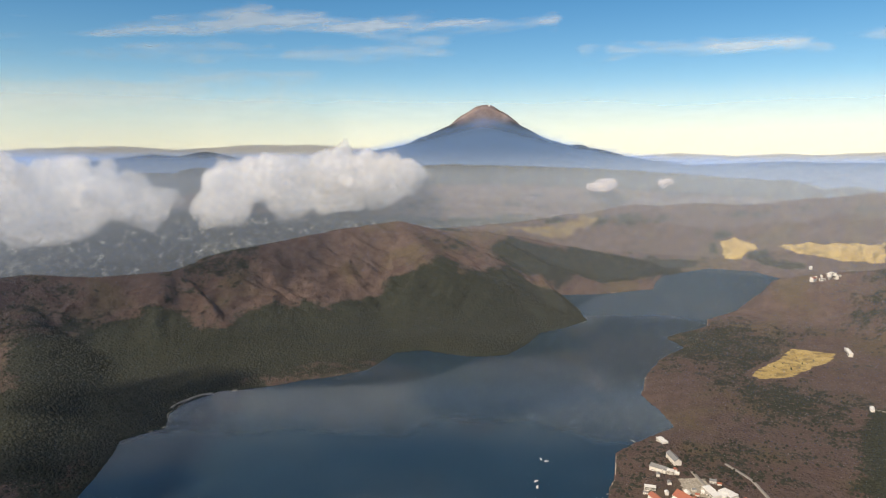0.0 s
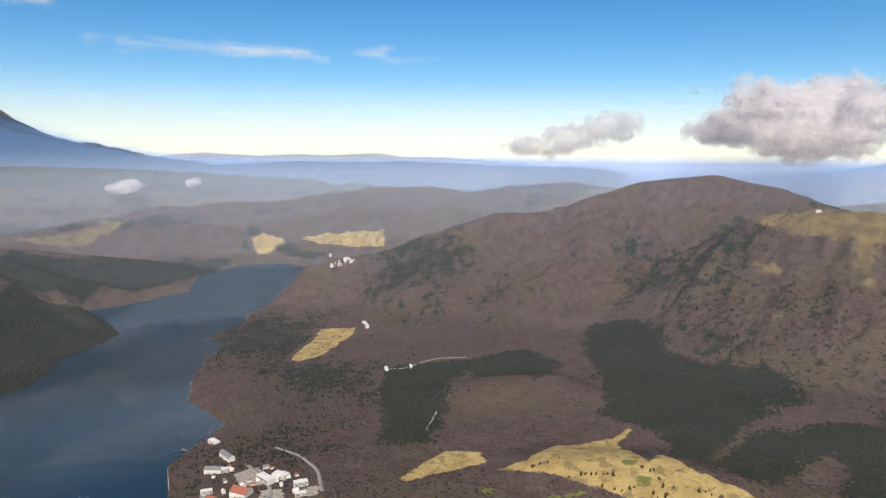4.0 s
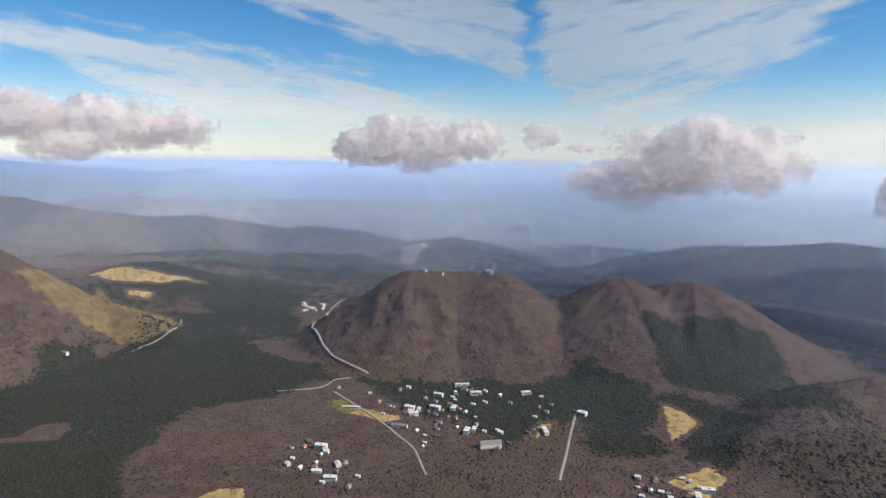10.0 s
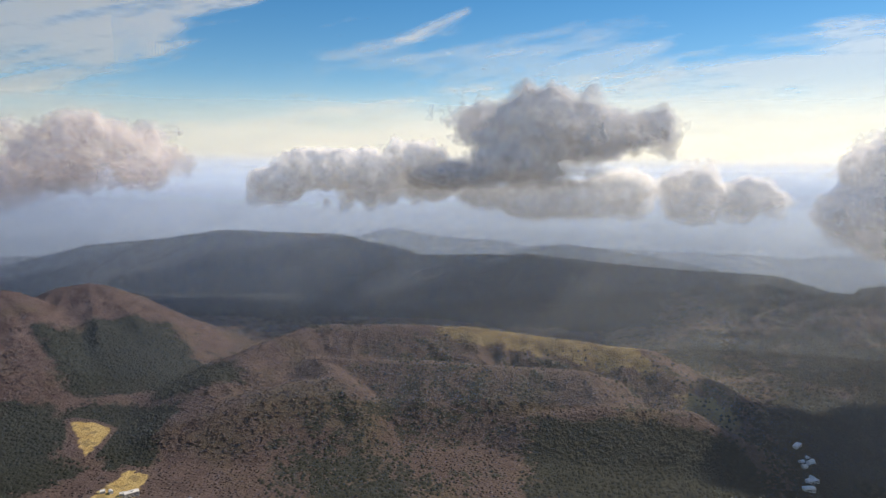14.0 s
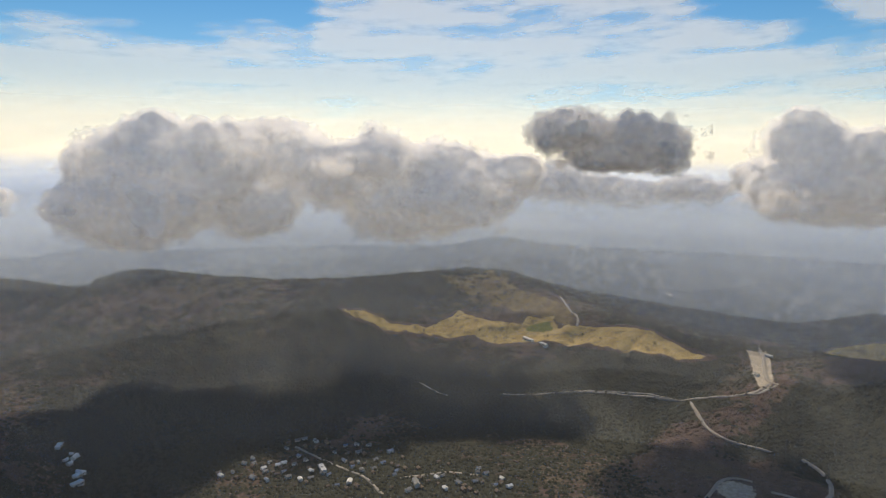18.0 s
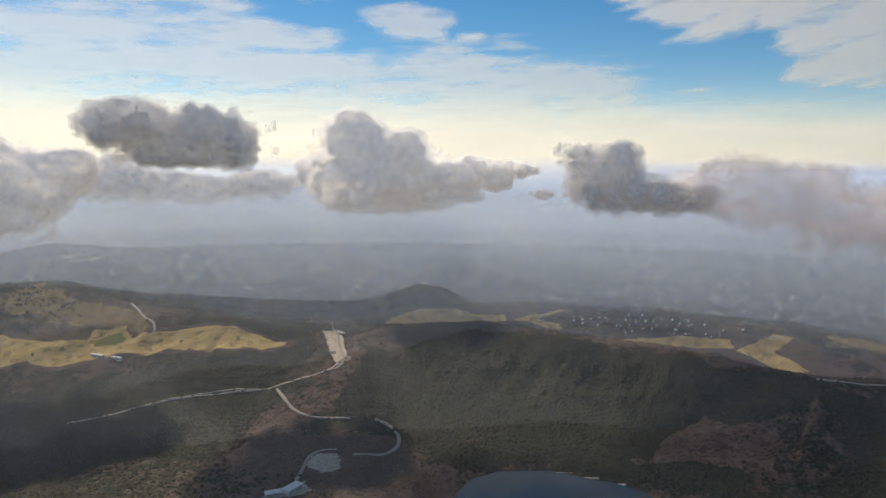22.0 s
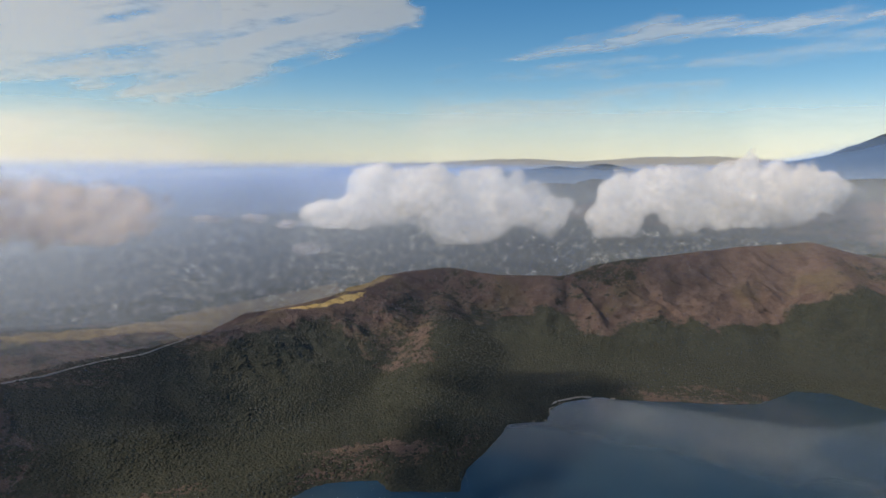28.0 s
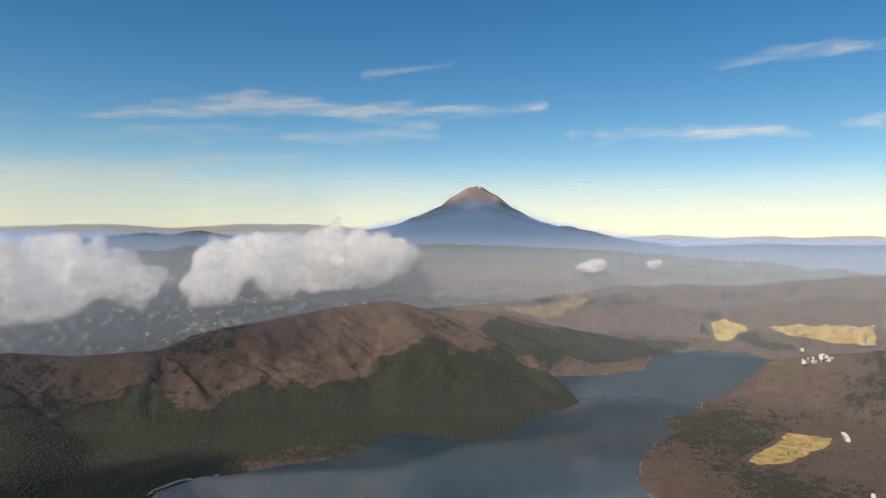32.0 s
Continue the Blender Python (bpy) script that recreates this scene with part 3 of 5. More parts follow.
def fir_at(x, y):
    r, az = np.hypot(x, y), np.degrees(np.arctan2(x, y))
    v = cover_at("fir", x, y)
    wild = 1.5 * (fbm(x / 600, y / 600, 4, 61) - 0.52) - 0.25
    wild += 0.7 * smooth(3200, 3900, r) * (1 - smooth(9000, 14000, r)) * np.maximum(smooth(85, 105, az), smooth(90, 115, -az)) + 0.3 * smooth(2500, 3000, r) * smooth(50, 70, -az) * (1 - smooth(105, 125, -az))
    wild += 0.38 * smooth(1300, 1700, r) * (1 - smooth(3000, 3600, r)) * smooth(98, 112, -az) * (1 - smooth(160, 172, -az))
    shore = (az > -75) & (az < 14) & (r < 3900)  # the western shore is wooded down to the water
    wild[shore] += 0.75 * (1 - smooth(80, 300, -outline_distance(x[shore], y[shore], LAKE)))
    return np.maximum(np.maximum(v, np.minimum(wild, 0.8)) - 2.0 * smooth(-0.3, 0.3, cover_at("bare", x, y)) - 2.0 * smooth(-0.6, -0.1, cover_at("lawn", x, y)), -1.0)


cover("fir", np.where(((gh < -120) & (g_r > 6500)) | (g_r > 15000), 0.35, fir_at(gx, gy)))
cover("moor", cover_at("moor", gx, gy))
cover("lawn", cover_at("lawn", gx, gy))
cover("green", cover_at("green", gx, gy))
cover("pale", np.maximum(cover_at("pale", gx, gy), np.where((g_shore < 0) & (g_shore > -7) & (g_r < 6000), 1.6 * (fbm(gx / 160, gy / 160, 3, 15) - 0.62), -1)))

cover("rock", smooth(1950, 2350, gh + 700 * (fbm(gx / 1500, gy / 1500, 3, 78) - 0.5)) * (g_r > 20000))
cover("snow", smooth(2940, 3010, gh + 170 * (fbm(gx / 300, gy / 300, 4, 77) - 0.5)) * (g_r > 20000))
cover("town", np.where((gh < -150) & (g_r > 7000) & (g_r < 24000), 0.0, -2.0))

# ---- lake ----
lr, la = np.meshgrid(np.concatenate([np.arange(300, 3000, 150), np.arange(3000, 5600, 100)]), np.radians(np.arange(-140, 60, 1.0)))
lx, ly = (lr * np.sin(la)).ravel(), (lr * np.cos(la)).ravel()
inside = outline_distance(lx, ly, LAKE) > -260
rows_, cols_ = lr.shape
k = np.arange(rows_ * cols_).reshape(rows_, cols_)
q = np.stack([k[:-1, :-1], k[:-1, 1:], k[1:, 1:], k[1:, :-1]], -1).reshape(-1, 4)
q = q[inside[q].all(1)]
wx2, wy2, wz2, _ = draw_in(lx, ly, np.zeros_like(lx))
lake_mesh = mesh_of("water", np.stack([wx2, wy2, wz2], -1), q)
lake_mesh.polygons.foreach_set("use_smooth", np.ones(len(q), bool))
lake_mesh.materials.append(WATER)
tagged(new("water", lake_mesh), "deep blue crater lake with calm water", "lake", kind="structure")
sr, sa2 = np.meshgrid(np.geomspace(7500, 72000, 60), np.radians(np.arange(118, 215, 1.0)))
sx, sy = (sr * np.sin(sa2)).ravel(), (sr * np.cos(sa2)).ravel()
rows_, cols_ = sr.shape
k = np.arange(rows_ * cols_).reshape(rows_, cols_)
q = np.stack([k[:-1, :-1], k[:-1, 1:], k[1:, 1:], k[1:, :-1]], -1).reshape(-1, 4)
wx2, wy2, wz2, _ = draw_in(sx, sy, np.full_like(sx, -716.0))
sea_mesh = mesh_of("sea", np.stack([wx2, wy2, wz2], -1), q)
sea_mesh.polygons.foreach_set("use_smooth", np.ones(len(q), bool))
sea_mesh.materials.append(WATER)
tagged(new("sea", sea_mesh), "pale hazy sea far below the hills", "sea", kind="structure")


# ---- haze: see-through veils hung one behind another over the far country, the farther ones glowing ----
def veil_material(name, colour, low, high, size, detail=4.0, drift=(1, 1, 1), gain=0.6, glow=0.0, cover_most=1.0, through_part=0.5):
    """A see-through white scatterer that can also glow in place of scattered light. The density comes with the mesh and
    is broken up by noise.
    """
    m = Mat(name)
    front, back, both, clear, blend = (m.n.new("ShaderNode" + k) for k in ("BsdfDiffuse", "BsdfTranslucent", "MixShader", "BsdfTransparent", "MixShader"))
    front.inputs[0].default_value = back.inputs[0].default_value = (*colour, 1)
    both.inputs[0].default_value = through_part
    m.l.new(front.outputs[0], both.inputs[1]), m.l.new(back.outputs[0], both.inputs[2])
    n = m.noise(size, detail, 0.6, m.scaled(*drift))
    d = m.math("ADD", m.attr("thick"), m.math("MULTIPLY", m.math("SUBTRACT", n, 0.5), gain))
    f = m.ramp(d, low, high)
    f = m.math("MULTIPLY", f, m.attr("most"))
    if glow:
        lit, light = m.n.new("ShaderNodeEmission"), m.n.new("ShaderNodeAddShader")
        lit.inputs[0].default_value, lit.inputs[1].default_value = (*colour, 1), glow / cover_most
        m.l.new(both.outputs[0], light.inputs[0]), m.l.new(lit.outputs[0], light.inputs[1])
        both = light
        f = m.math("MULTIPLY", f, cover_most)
    m.l.new(f, blend.inputs[0]), m.l.new(clear.outputs[0], blend.inputs[1]), m.l.new(both.outputs[0], blend.inputs[2])
    m.l.new(blend.outputs[0], m.out.inputs["Surface"])
    m.n.remove(m.bsdf)
    return m.m


def set_attr(me, name, v):
    me.attributes.new(name, "FLOAT", "POINT").data.foreach_set("value", np.asarray(v, np.float32))


def sheet_quads(rows, cols, closed=False):
    k = np.arange(rows * cols).reshape(rows, cols)
    if closed:
        k = np.concatenate([k, k[:, :1]], 1)
    return np.stack([k[:-1, :-1], k[:-1, 1:], k[1:, 1:], k[1:, :-1]], -1).reshape(-1, 4)


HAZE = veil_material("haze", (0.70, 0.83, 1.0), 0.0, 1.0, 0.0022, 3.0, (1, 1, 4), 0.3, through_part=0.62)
# the farther veils emit light themselves, standing in for air lit by the sun
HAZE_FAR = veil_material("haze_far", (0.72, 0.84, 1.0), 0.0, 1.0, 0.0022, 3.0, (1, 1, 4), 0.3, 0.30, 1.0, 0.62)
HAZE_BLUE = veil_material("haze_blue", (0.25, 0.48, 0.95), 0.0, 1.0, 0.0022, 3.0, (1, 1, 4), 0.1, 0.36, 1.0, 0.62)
# cream glowing veil, added to brighten the sky low on the horizon
HORIZON_GLOW = veil_material("horizon_glow", (0.97, 0.97, 0.93), 0.0, 1.0, 0.0015, 3.0, (1, 1, 5), 0.25, 0.31, 1.0, 0.62)
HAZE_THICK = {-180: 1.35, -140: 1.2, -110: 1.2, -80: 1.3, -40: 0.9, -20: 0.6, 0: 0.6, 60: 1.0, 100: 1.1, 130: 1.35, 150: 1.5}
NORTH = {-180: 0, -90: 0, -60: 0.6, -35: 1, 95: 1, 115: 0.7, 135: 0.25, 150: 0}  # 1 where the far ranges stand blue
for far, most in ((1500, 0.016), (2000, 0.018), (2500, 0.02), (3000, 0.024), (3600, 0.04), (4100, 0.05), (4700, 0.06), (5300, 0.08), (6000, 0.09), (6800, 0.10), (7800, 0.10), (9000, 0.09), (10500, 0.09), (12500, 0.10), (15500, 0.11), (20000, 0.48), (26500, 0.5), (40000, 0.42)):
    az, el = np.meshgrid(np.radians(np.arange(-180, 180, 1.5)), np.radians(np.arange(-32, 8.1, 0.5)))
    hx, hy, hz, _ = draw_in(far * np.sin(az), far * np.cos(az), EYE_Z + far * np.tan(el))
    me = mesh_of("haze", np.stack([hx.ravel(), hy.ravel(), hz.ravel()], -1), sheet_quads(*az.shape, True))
    me.polygons.foreach_set("use_smooth", np.ones(len(me.polygons), bool))
    e = np.degrees(el).ravel()
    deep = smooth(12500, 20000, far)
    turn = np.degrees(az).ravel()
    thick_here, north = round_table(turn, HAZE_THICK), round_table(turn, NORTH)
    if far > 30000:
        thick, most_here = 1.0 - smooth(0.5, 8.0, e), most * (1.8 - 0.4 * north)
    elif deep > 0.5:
        crest = 4.0 * np.maximum(1 - np.abs(turn - 3.5) / 15, 0) ** 1.5  # blue veil cut to the great cone's outline, painting haze over its flanks
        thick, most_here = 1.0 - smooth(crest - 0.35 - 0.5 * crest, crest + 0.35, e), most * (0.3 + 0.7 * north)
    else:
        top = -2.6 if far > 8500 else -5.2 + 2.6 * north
        thick, most_here = 1.0 - 0.97 * smooth(0.0, 1.0, (e - top) / 4.2), most * thick_here * (1 + (2.4 if far > 12000 else 0.9 if far < 4500 else 0) * (1 - north))  # thicker veils to the south, brightening the country behind them
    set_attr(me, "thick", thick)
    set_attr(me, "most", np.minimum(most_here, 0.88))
    me.materials.append(HORIZON_GLOW if far > 30000 else HAZE_BLUE if far > 16000 else HAZE_FAR if far > 5000 else HAZE)
    tagged(new("haze", me), "thin bluish sheet standing in for haze over the far valleys", "haze", kind="stuff")

TOWNS = [  # outline, houses, kind
    ([(2178, -625), (2039, -996), (1952, -1080), (1798, -1283), (1655, -1294), (1581, -1136), (1565, -945), (1713, -843), (1810, -701), (2007, -635)], 44, "village"),
    ([(2032, -950), (1972, -1091), (1656, -923), (1675, -719), (1861, -720)], 30, "village"),
    ([(1856, -394), (1799, -536), (1590, -506), (1444, -715), (1479, -516), (1667, -354)], 16, "village"),
    ([(-1040, -1670), (-1195, -1471), (-1218, -1303), (-1317, -1136), (-1334, -993), (-1253, -967), (-863, -1419), (-930, -1553)], 84, "town"),
    ([(-766, -1601), (-957, -1624), (-871, -1431)], 14, "town"),
    ([(591, 1694), (697, 1658), (745, 1534), (731, 1405), (465, 1503), (497, 1559)], 26, "resort"),
    ([(3497, -819), (3438, -949), (2763, -828), (3175, -877), (3267, -796)], 12, "hamlet"),
    ([(-4208, 176), (-4218, 510), (-4159, 869), (-4017, 1266), (-3904, 1024), (-3940, 477), (-3978, 236)], 64, "estate"),
    ([(1343, -1245), (1166, -1325), (920, -1324), (900, -1270), (1175, -1103)], 34, "village"),
    ([(2061, 3721), (2225, 3702), (2221, 3640), (2068, 3644)], 10, "hamlet"),
    ([(-519, -2073), (-568, -1977), (-504, -1768), (-511, -1926)], 6, "hamlet"),
]
SINGLE = [  # x, y, length, depth, height, turn, roof
    (1838, -454, 16, 11, 7, 20, "grey"),
    (1761, -482, 20, 13, 8, 10, "white"),
    (1652, -426, 26, 12, 7, 60, "white"),
    (1726, -366, 14, 12, 7, 15, "white"),
    (1664, -488, 22, 14, 8, 0, "white"),
    (1592, -924, 62, 24, 12, 75, "grey"),
    (1855, -1214, 34, 14, 10, 80, "white"),
    (2009, -1046, 50, 14, 10, 70, "white"),
    (1924, -1055, 40, 14, 12, 70, "white"),
    (1878, -803, 30, 16, 9, 80, "white"),
    (1820, -732, 50, 14, 8, 50, "grey"),
    (1647, -1294, 30, 20, 10, 30, "white"),
    (1604, -1123, 46, 14, 9, -20, "white"),
    (2006, -635, 60, 8, 5, 60, "white"),
    (665, 1540, 50, 22, 14, 100, "white"),
    (704, 1535, 40, 26, 12, 120, "white"),
    (637, 1730, 56, 20, 12, 95, "grey"),
    (579, 1676, 44, 20, 10, 140, "grey"),
    (654, 1878, 40, 18, 8, 100, "white"),
    (525, 1505, 60, 20, 10, 110, "red"),
    (590, 1514, 46, 34, 10, 120, "red"),
    (571, 1443, 60, 24, 9, 100, "white"),
    (1733, 2746, 90, 16, 14, 70, "white"),
    (1415, 2092, 44, 12, 9, 60, "white"),
    (1504, 2050, 30, 10, 8, 60, "white"),
    (697, 1534, 40, 22, 12, 40, "white"),
    (3680, 1438, 40, 24, 14, 10, "white"),
    (2774, 234, 40, 12, 8, 40, "grey"),
    (-1524, -607, 52, 26, 10, -25, "white"),
    (-1493, -646, 40, 20, 8, -60, "white"),
    (-2215, -1645, 60, 12, 9, 75, "white"),
    (-2198, -1554, 44, 12, 9, 75, "white"),
    (-2725, -848, 30, 14, 9, 60, "white"),
    (-2403, -782, 20, 12, 8, 50, "grey"),
    (-1000, -1420, 40, 13, 9, 70, "white"),
    (-1125, -1182, 36, 14, 9, 60, "grey"),
    (-1006, -1309, 20, 12, 8, 40, "white"),
    (-540, -2068, 34, 14, 8, 60, "white"),
    (-550, -1963, 26, 12, 8, 50, "white"),
    (-500, -1779, 30, 14, 9, 20, "white"),
    (2458, -1405, 26, 16, 12, 30, "white"),
    (2591, -1158, 16, 10, 7, 30, "grey"),
    (2543, -1221, 14, 8, 6, 0, "white"),
    (2766, 4926, 60, 20, 14, 60, "white"),
    (2182, 3683, 70, 20, 16, 50, "white"),
    (2073, 3654, 60, 20, 14, 40, "red"),
    (-6602, -3088, 60, 24, 10, 70, "white"),
]
ROADS = [  # width, line
    (9, [(2224, -772), (2308, -728), (2399, -687), (2501, -680), (2598, -689), (2771, -701), (3175, -877), (3585, -1090)]),
    (8, [(2225, -441), (2198, -548), (2198, -610), (2250, -645), (2234, -705)]),
    (7, [(3363, -217), (2938, -172), (2877, -107), (2890, -12), (2846, 12)]),
    (10, [(1662, -1279), (1551, -1175), (1446, -1082), (1343, -989)]),
    (8, [(2145, -616), (1980, -666), (1850, -697), (1675, -719), (1515, -685)]),
    (9, [(-2323, -693), (-2227, -712), (-2200, -803), (-2175, -898), (-2087, -1056), (-2041, -1171), (-1964, -1318), (-1815, -1466)]),
    (9, [(-2139, -903), (-2050, -834), (-1999, -792), (-1955, -717), (-1962, -655), (-1972, -587)]),
    (13, [(-3134, -1013), (-2519, -797), (-2341, -724), (-2339, -690)]),
    (11, [(-2336, -716), (-2246, -719), (-2204, -764), (-2198, -811), (-2163, -913)]),
    (8, [(-2163, -913), (-2087, -1100), (-2029, -1213), (-1967, -1316)]),
    (12, [(-1990, -511), (-1975, -455), (-1916, -417), (-1834, -395), (-1763, -424), (-1753, -515)]),
    (10, [(-1777, -569), (-1764, -620), (-1713, -633), (-1639, -622), (-1566, -614)]),
    (7, [(-1697, -1765), (-1674, -1683), (-1661, -1627), (-1678, -1562)]),
    (9, [(-2639, -1778), (-2516, -1647), (-2463, -1560), (-2396, -1523)]),
    (8, [(-3200, -1350), (-2707, -1101), (-2749, -1065)]),
    (7, [(-2108, 848), (-2082, 960), (-2058, 1169), (-2023, 1260), (-2034, 1338), (-2060, 1480)]),
    (7, [(1416, 2108), (1474, 2055), (1568, 2068), (1653, 2064), (1740, 1984)]),
    (6, [(1191, 1543), (1248, 1587), (1304, 1633)]),
    (9, [(776, 1718), (804, 1623), (803, 1515), (751, 1398)]),
    (10, [(613, 1417), (654, 1478), (672, 1556), (666, 1666)]),
    (8, [(-1029, -1204), (-1057, -1304), (-1041, -1426), (-1030, -1596)]),
    (8, [(-1118, -1239), (-1230, -1182), (-1278, -1102)]),
    (6, [(2568, 452), (2593, 480), (2626, 510)]),
    (8, [(-918, 2128), (-919, 2178), (-859, 2279), (-754, 2332)]),
]
CUMULUS = [  # range, kind, lumps as turn, rise, half width and half height in degrees seen from the drone
    (9000, "soft", [(-42.9, -4.0, 2.1, 1.0), (-38.6, -2.9, 3.1, 1.9), (-34.5, -2.6, 3.2, 2.0), (-29.3, -2.4, 2.9, 2.0), (-27.0, -3.6, 3.9, 1.8), (-29.9, -5.1, 2.9, 1.2), (-24.5, -3.6, 2.2, 1.2)]),
    (9000, "soft", [(-17.7, -3.1, 2.2, 1.9), (-14.8, -2.1, 2.4, 1.7), (-11.9, -2.3, 3.3, 1.9), (-8.2, -1.3, 3.4, 1.9), (-5.4, -1.7, 3.3, 1.8), (-10.0, -3.6, 4.3, 1.1)]),
    (11000, "grey", [(13.0, -2.4, 0.8, 0.4), (13.8, -2.2, 0.8, 0.5)]),
    (11000, "grey", [(18.2, -2.0, 0.4, 0.3), (18.6, -1.8, 0.4, 0.3)]),
    (9500, "grey", [(-52.9, -4.3, 0.8, 0.3), (-52.0, -4.5, 0.7, 0.3)]),
    (9500, "grey", [(-49.3, -4.4, 0.7, 0.3), (-48.7, -4.6, 0.6, 0.3)]),
    (9500, "grey", [(-46.4, -5.0, 1.0, 0.4), (-44.7, -7.1, 1.6, 0.6)]),
    (9500, "grey", [(-53.0, -4.4, 1.0, 0.3), (-49.0, -4.4, 1.1, 0.3)]),
    (6000, "thin", [(53.0, 2.9, 2.2, 1.0), (50.1, 2.0, 2.7, 1.2), (47.3, 1.2, 2.4, 0.8)]),
    (6000, "grey", [(66.7, 3.8, 4.9, 2.2), (71.2, 3.6, 2.6, 1.2), (62.4, 2.7, 3.1, 1.3), (67.3, 1.5, 3.7, 1.3)]),
    (6000, "grey", [(83.0, 2.8, 3.5, 1.5), (87.8, 2.5, 5.3, 1.9), (92.8, 2.3, 4.0, 1.3), (85.9, 0.9, 3.0, 1.1)]),
    (6000, "grey", [(113.4, 1.3, 5.8, 1.8), (117.7, 1.9, 2.5, 1.2), (109.5, 1.4, 2.7, 1.8)]),
    (6000, "thin", [(123.7, 2.2, 1.5, 1.1), (127.3, 1.2, 1.5, 0.4)]),
    (5700, "grey", [(130.5, -1.6, 4.5, 1.8), (134.6, -0.2, 4.4, 2.3), (138.4, 0.9, 4.2, 2.0), (141.4, -0.3, 3.0, 1.7)]),
    (4300, "white", [(151.1, -2.2, 2.5, 1.2), (154.5, -0.8, 2.7, 1.8), (158.5, -1.2, 3.5, 2.2), (162.7, 0.3, 2.3, 1.5), (164.1, -1.6, 2.9, 1.5)]),
    (4000, "dark", [(174.2, 2.6, 6.4, 3.2), (171.3, -0.2, 4.6, 1.8), (179.0, 2.6, 4.8, 1.8), (165.5, -1.0, 3.8, 1.2), (169.4, 1.7, 2.9, 2.0)]),
    (4300, "white", [(-179.5, -2.5, 3.0, 2.0), (-174.3, -2.5, 3.1, 2.1), (-170.1, -2.6, 3.0, 1.7), (176.7, -3.0, 3.9, 1.4), (171.3, -3.1, 4.6, 1.2)]),
    (2900, "white", [(-158.9, 0.2, 4.2, 2.8), (-162.5, -0.7, 2.6, 2.0), (-158.0, -2.5, 5.6, 3.1), (-153.5, -0.6, 4.2, 3.1), (-147.8, 0.4, 4.3, 2.9), (-144.0, -0.5, 4.4, 2.5), (-151.2, -3.5, 5.0, 1.7), (-139.6, 0.5, 3.9, 2.1), (-163.2, -2.9, 2.1, 1.8)]),
    (3050, "white", [(-138.6, -0.4, 3.9, 2.7), (-134.3, -0.4, 4.6, 2.5), (-137.6, -3.3, 6.3, 2.1), (-132.3, -2.8, 3.8, 2.2), (-128.2, -0.8, 2.8, 1.6)]),
    (2750, "dark", [(-119.9, 2.1, 5.3, 2.0), (-116.2, 1.7, 2.5, 1.9), (-123.8, 2.4, 2.7, 1.9), (-119.4, 0.6, 5.1, 1.0)]),
    (8600, "white", [(-124.9, -1.4, 3.2, 1.3), (-121.4, -1.8, 3.5, 1.2), (-117.5, -2.2, 3.5, 1.0), (-114.0, -1.8, 2.9, 1.0)]),
    (3500, "white", [(-105.4, 2.2, 2.4, 1.9), (-104.2, 0.2, 3.2, 2.2), (-106.3, -1.6, 4.0, 2.0), (-102.0, -1.9, 4.4, 2.1), (-98.0, -1.5, 2.9, 1.7), (-109.4, -0.8, 2.0, 1.6)]),
    (3500, "white", [(-95.8, -0.9, 3.2, 1.1), (-92.6, -0.4, 2.1, 0.7)]),
    (3500, "white", [(-89.9, -2.5, 1.0, 0.4)]),
    (3000, "dark", [(-85.1, -0.6, 3.0, 1.9), (-83.6, -2.1, 3.9, 1.6), (-80.0, -2.5, 3.0, 1.2)]),
    (2900, "thin", [(-74.9, -1.1, 4.1, 2.2), (-71.2, -1.9, 5.1, 2.4), (-66.0, -3.3, 6.6, 2.3), (-61.2, -4.0, 4.6, 2.1), (-77.6, -2.2, 3.3, 1.6)]),
    (4700, "steam", [(112.7, -8.6, 0.6, 0.5), (113.0, -7.9, 0.7, 0.5), (113.6, -7.4, 0.6, 0.4)]),
    # unseen bank overhead, added to shade the near western shore
    (3300, "thin", [(-118, 17.5, 8, 3), (-107, 18, 9, 3.4), (-97, 18, 8, 3)]),
    (2316, "thin", [(-98, 24.5, 9, 4), (-87, 24.5, 10, 4.4), (-76, 24, 9, 4)]),
]
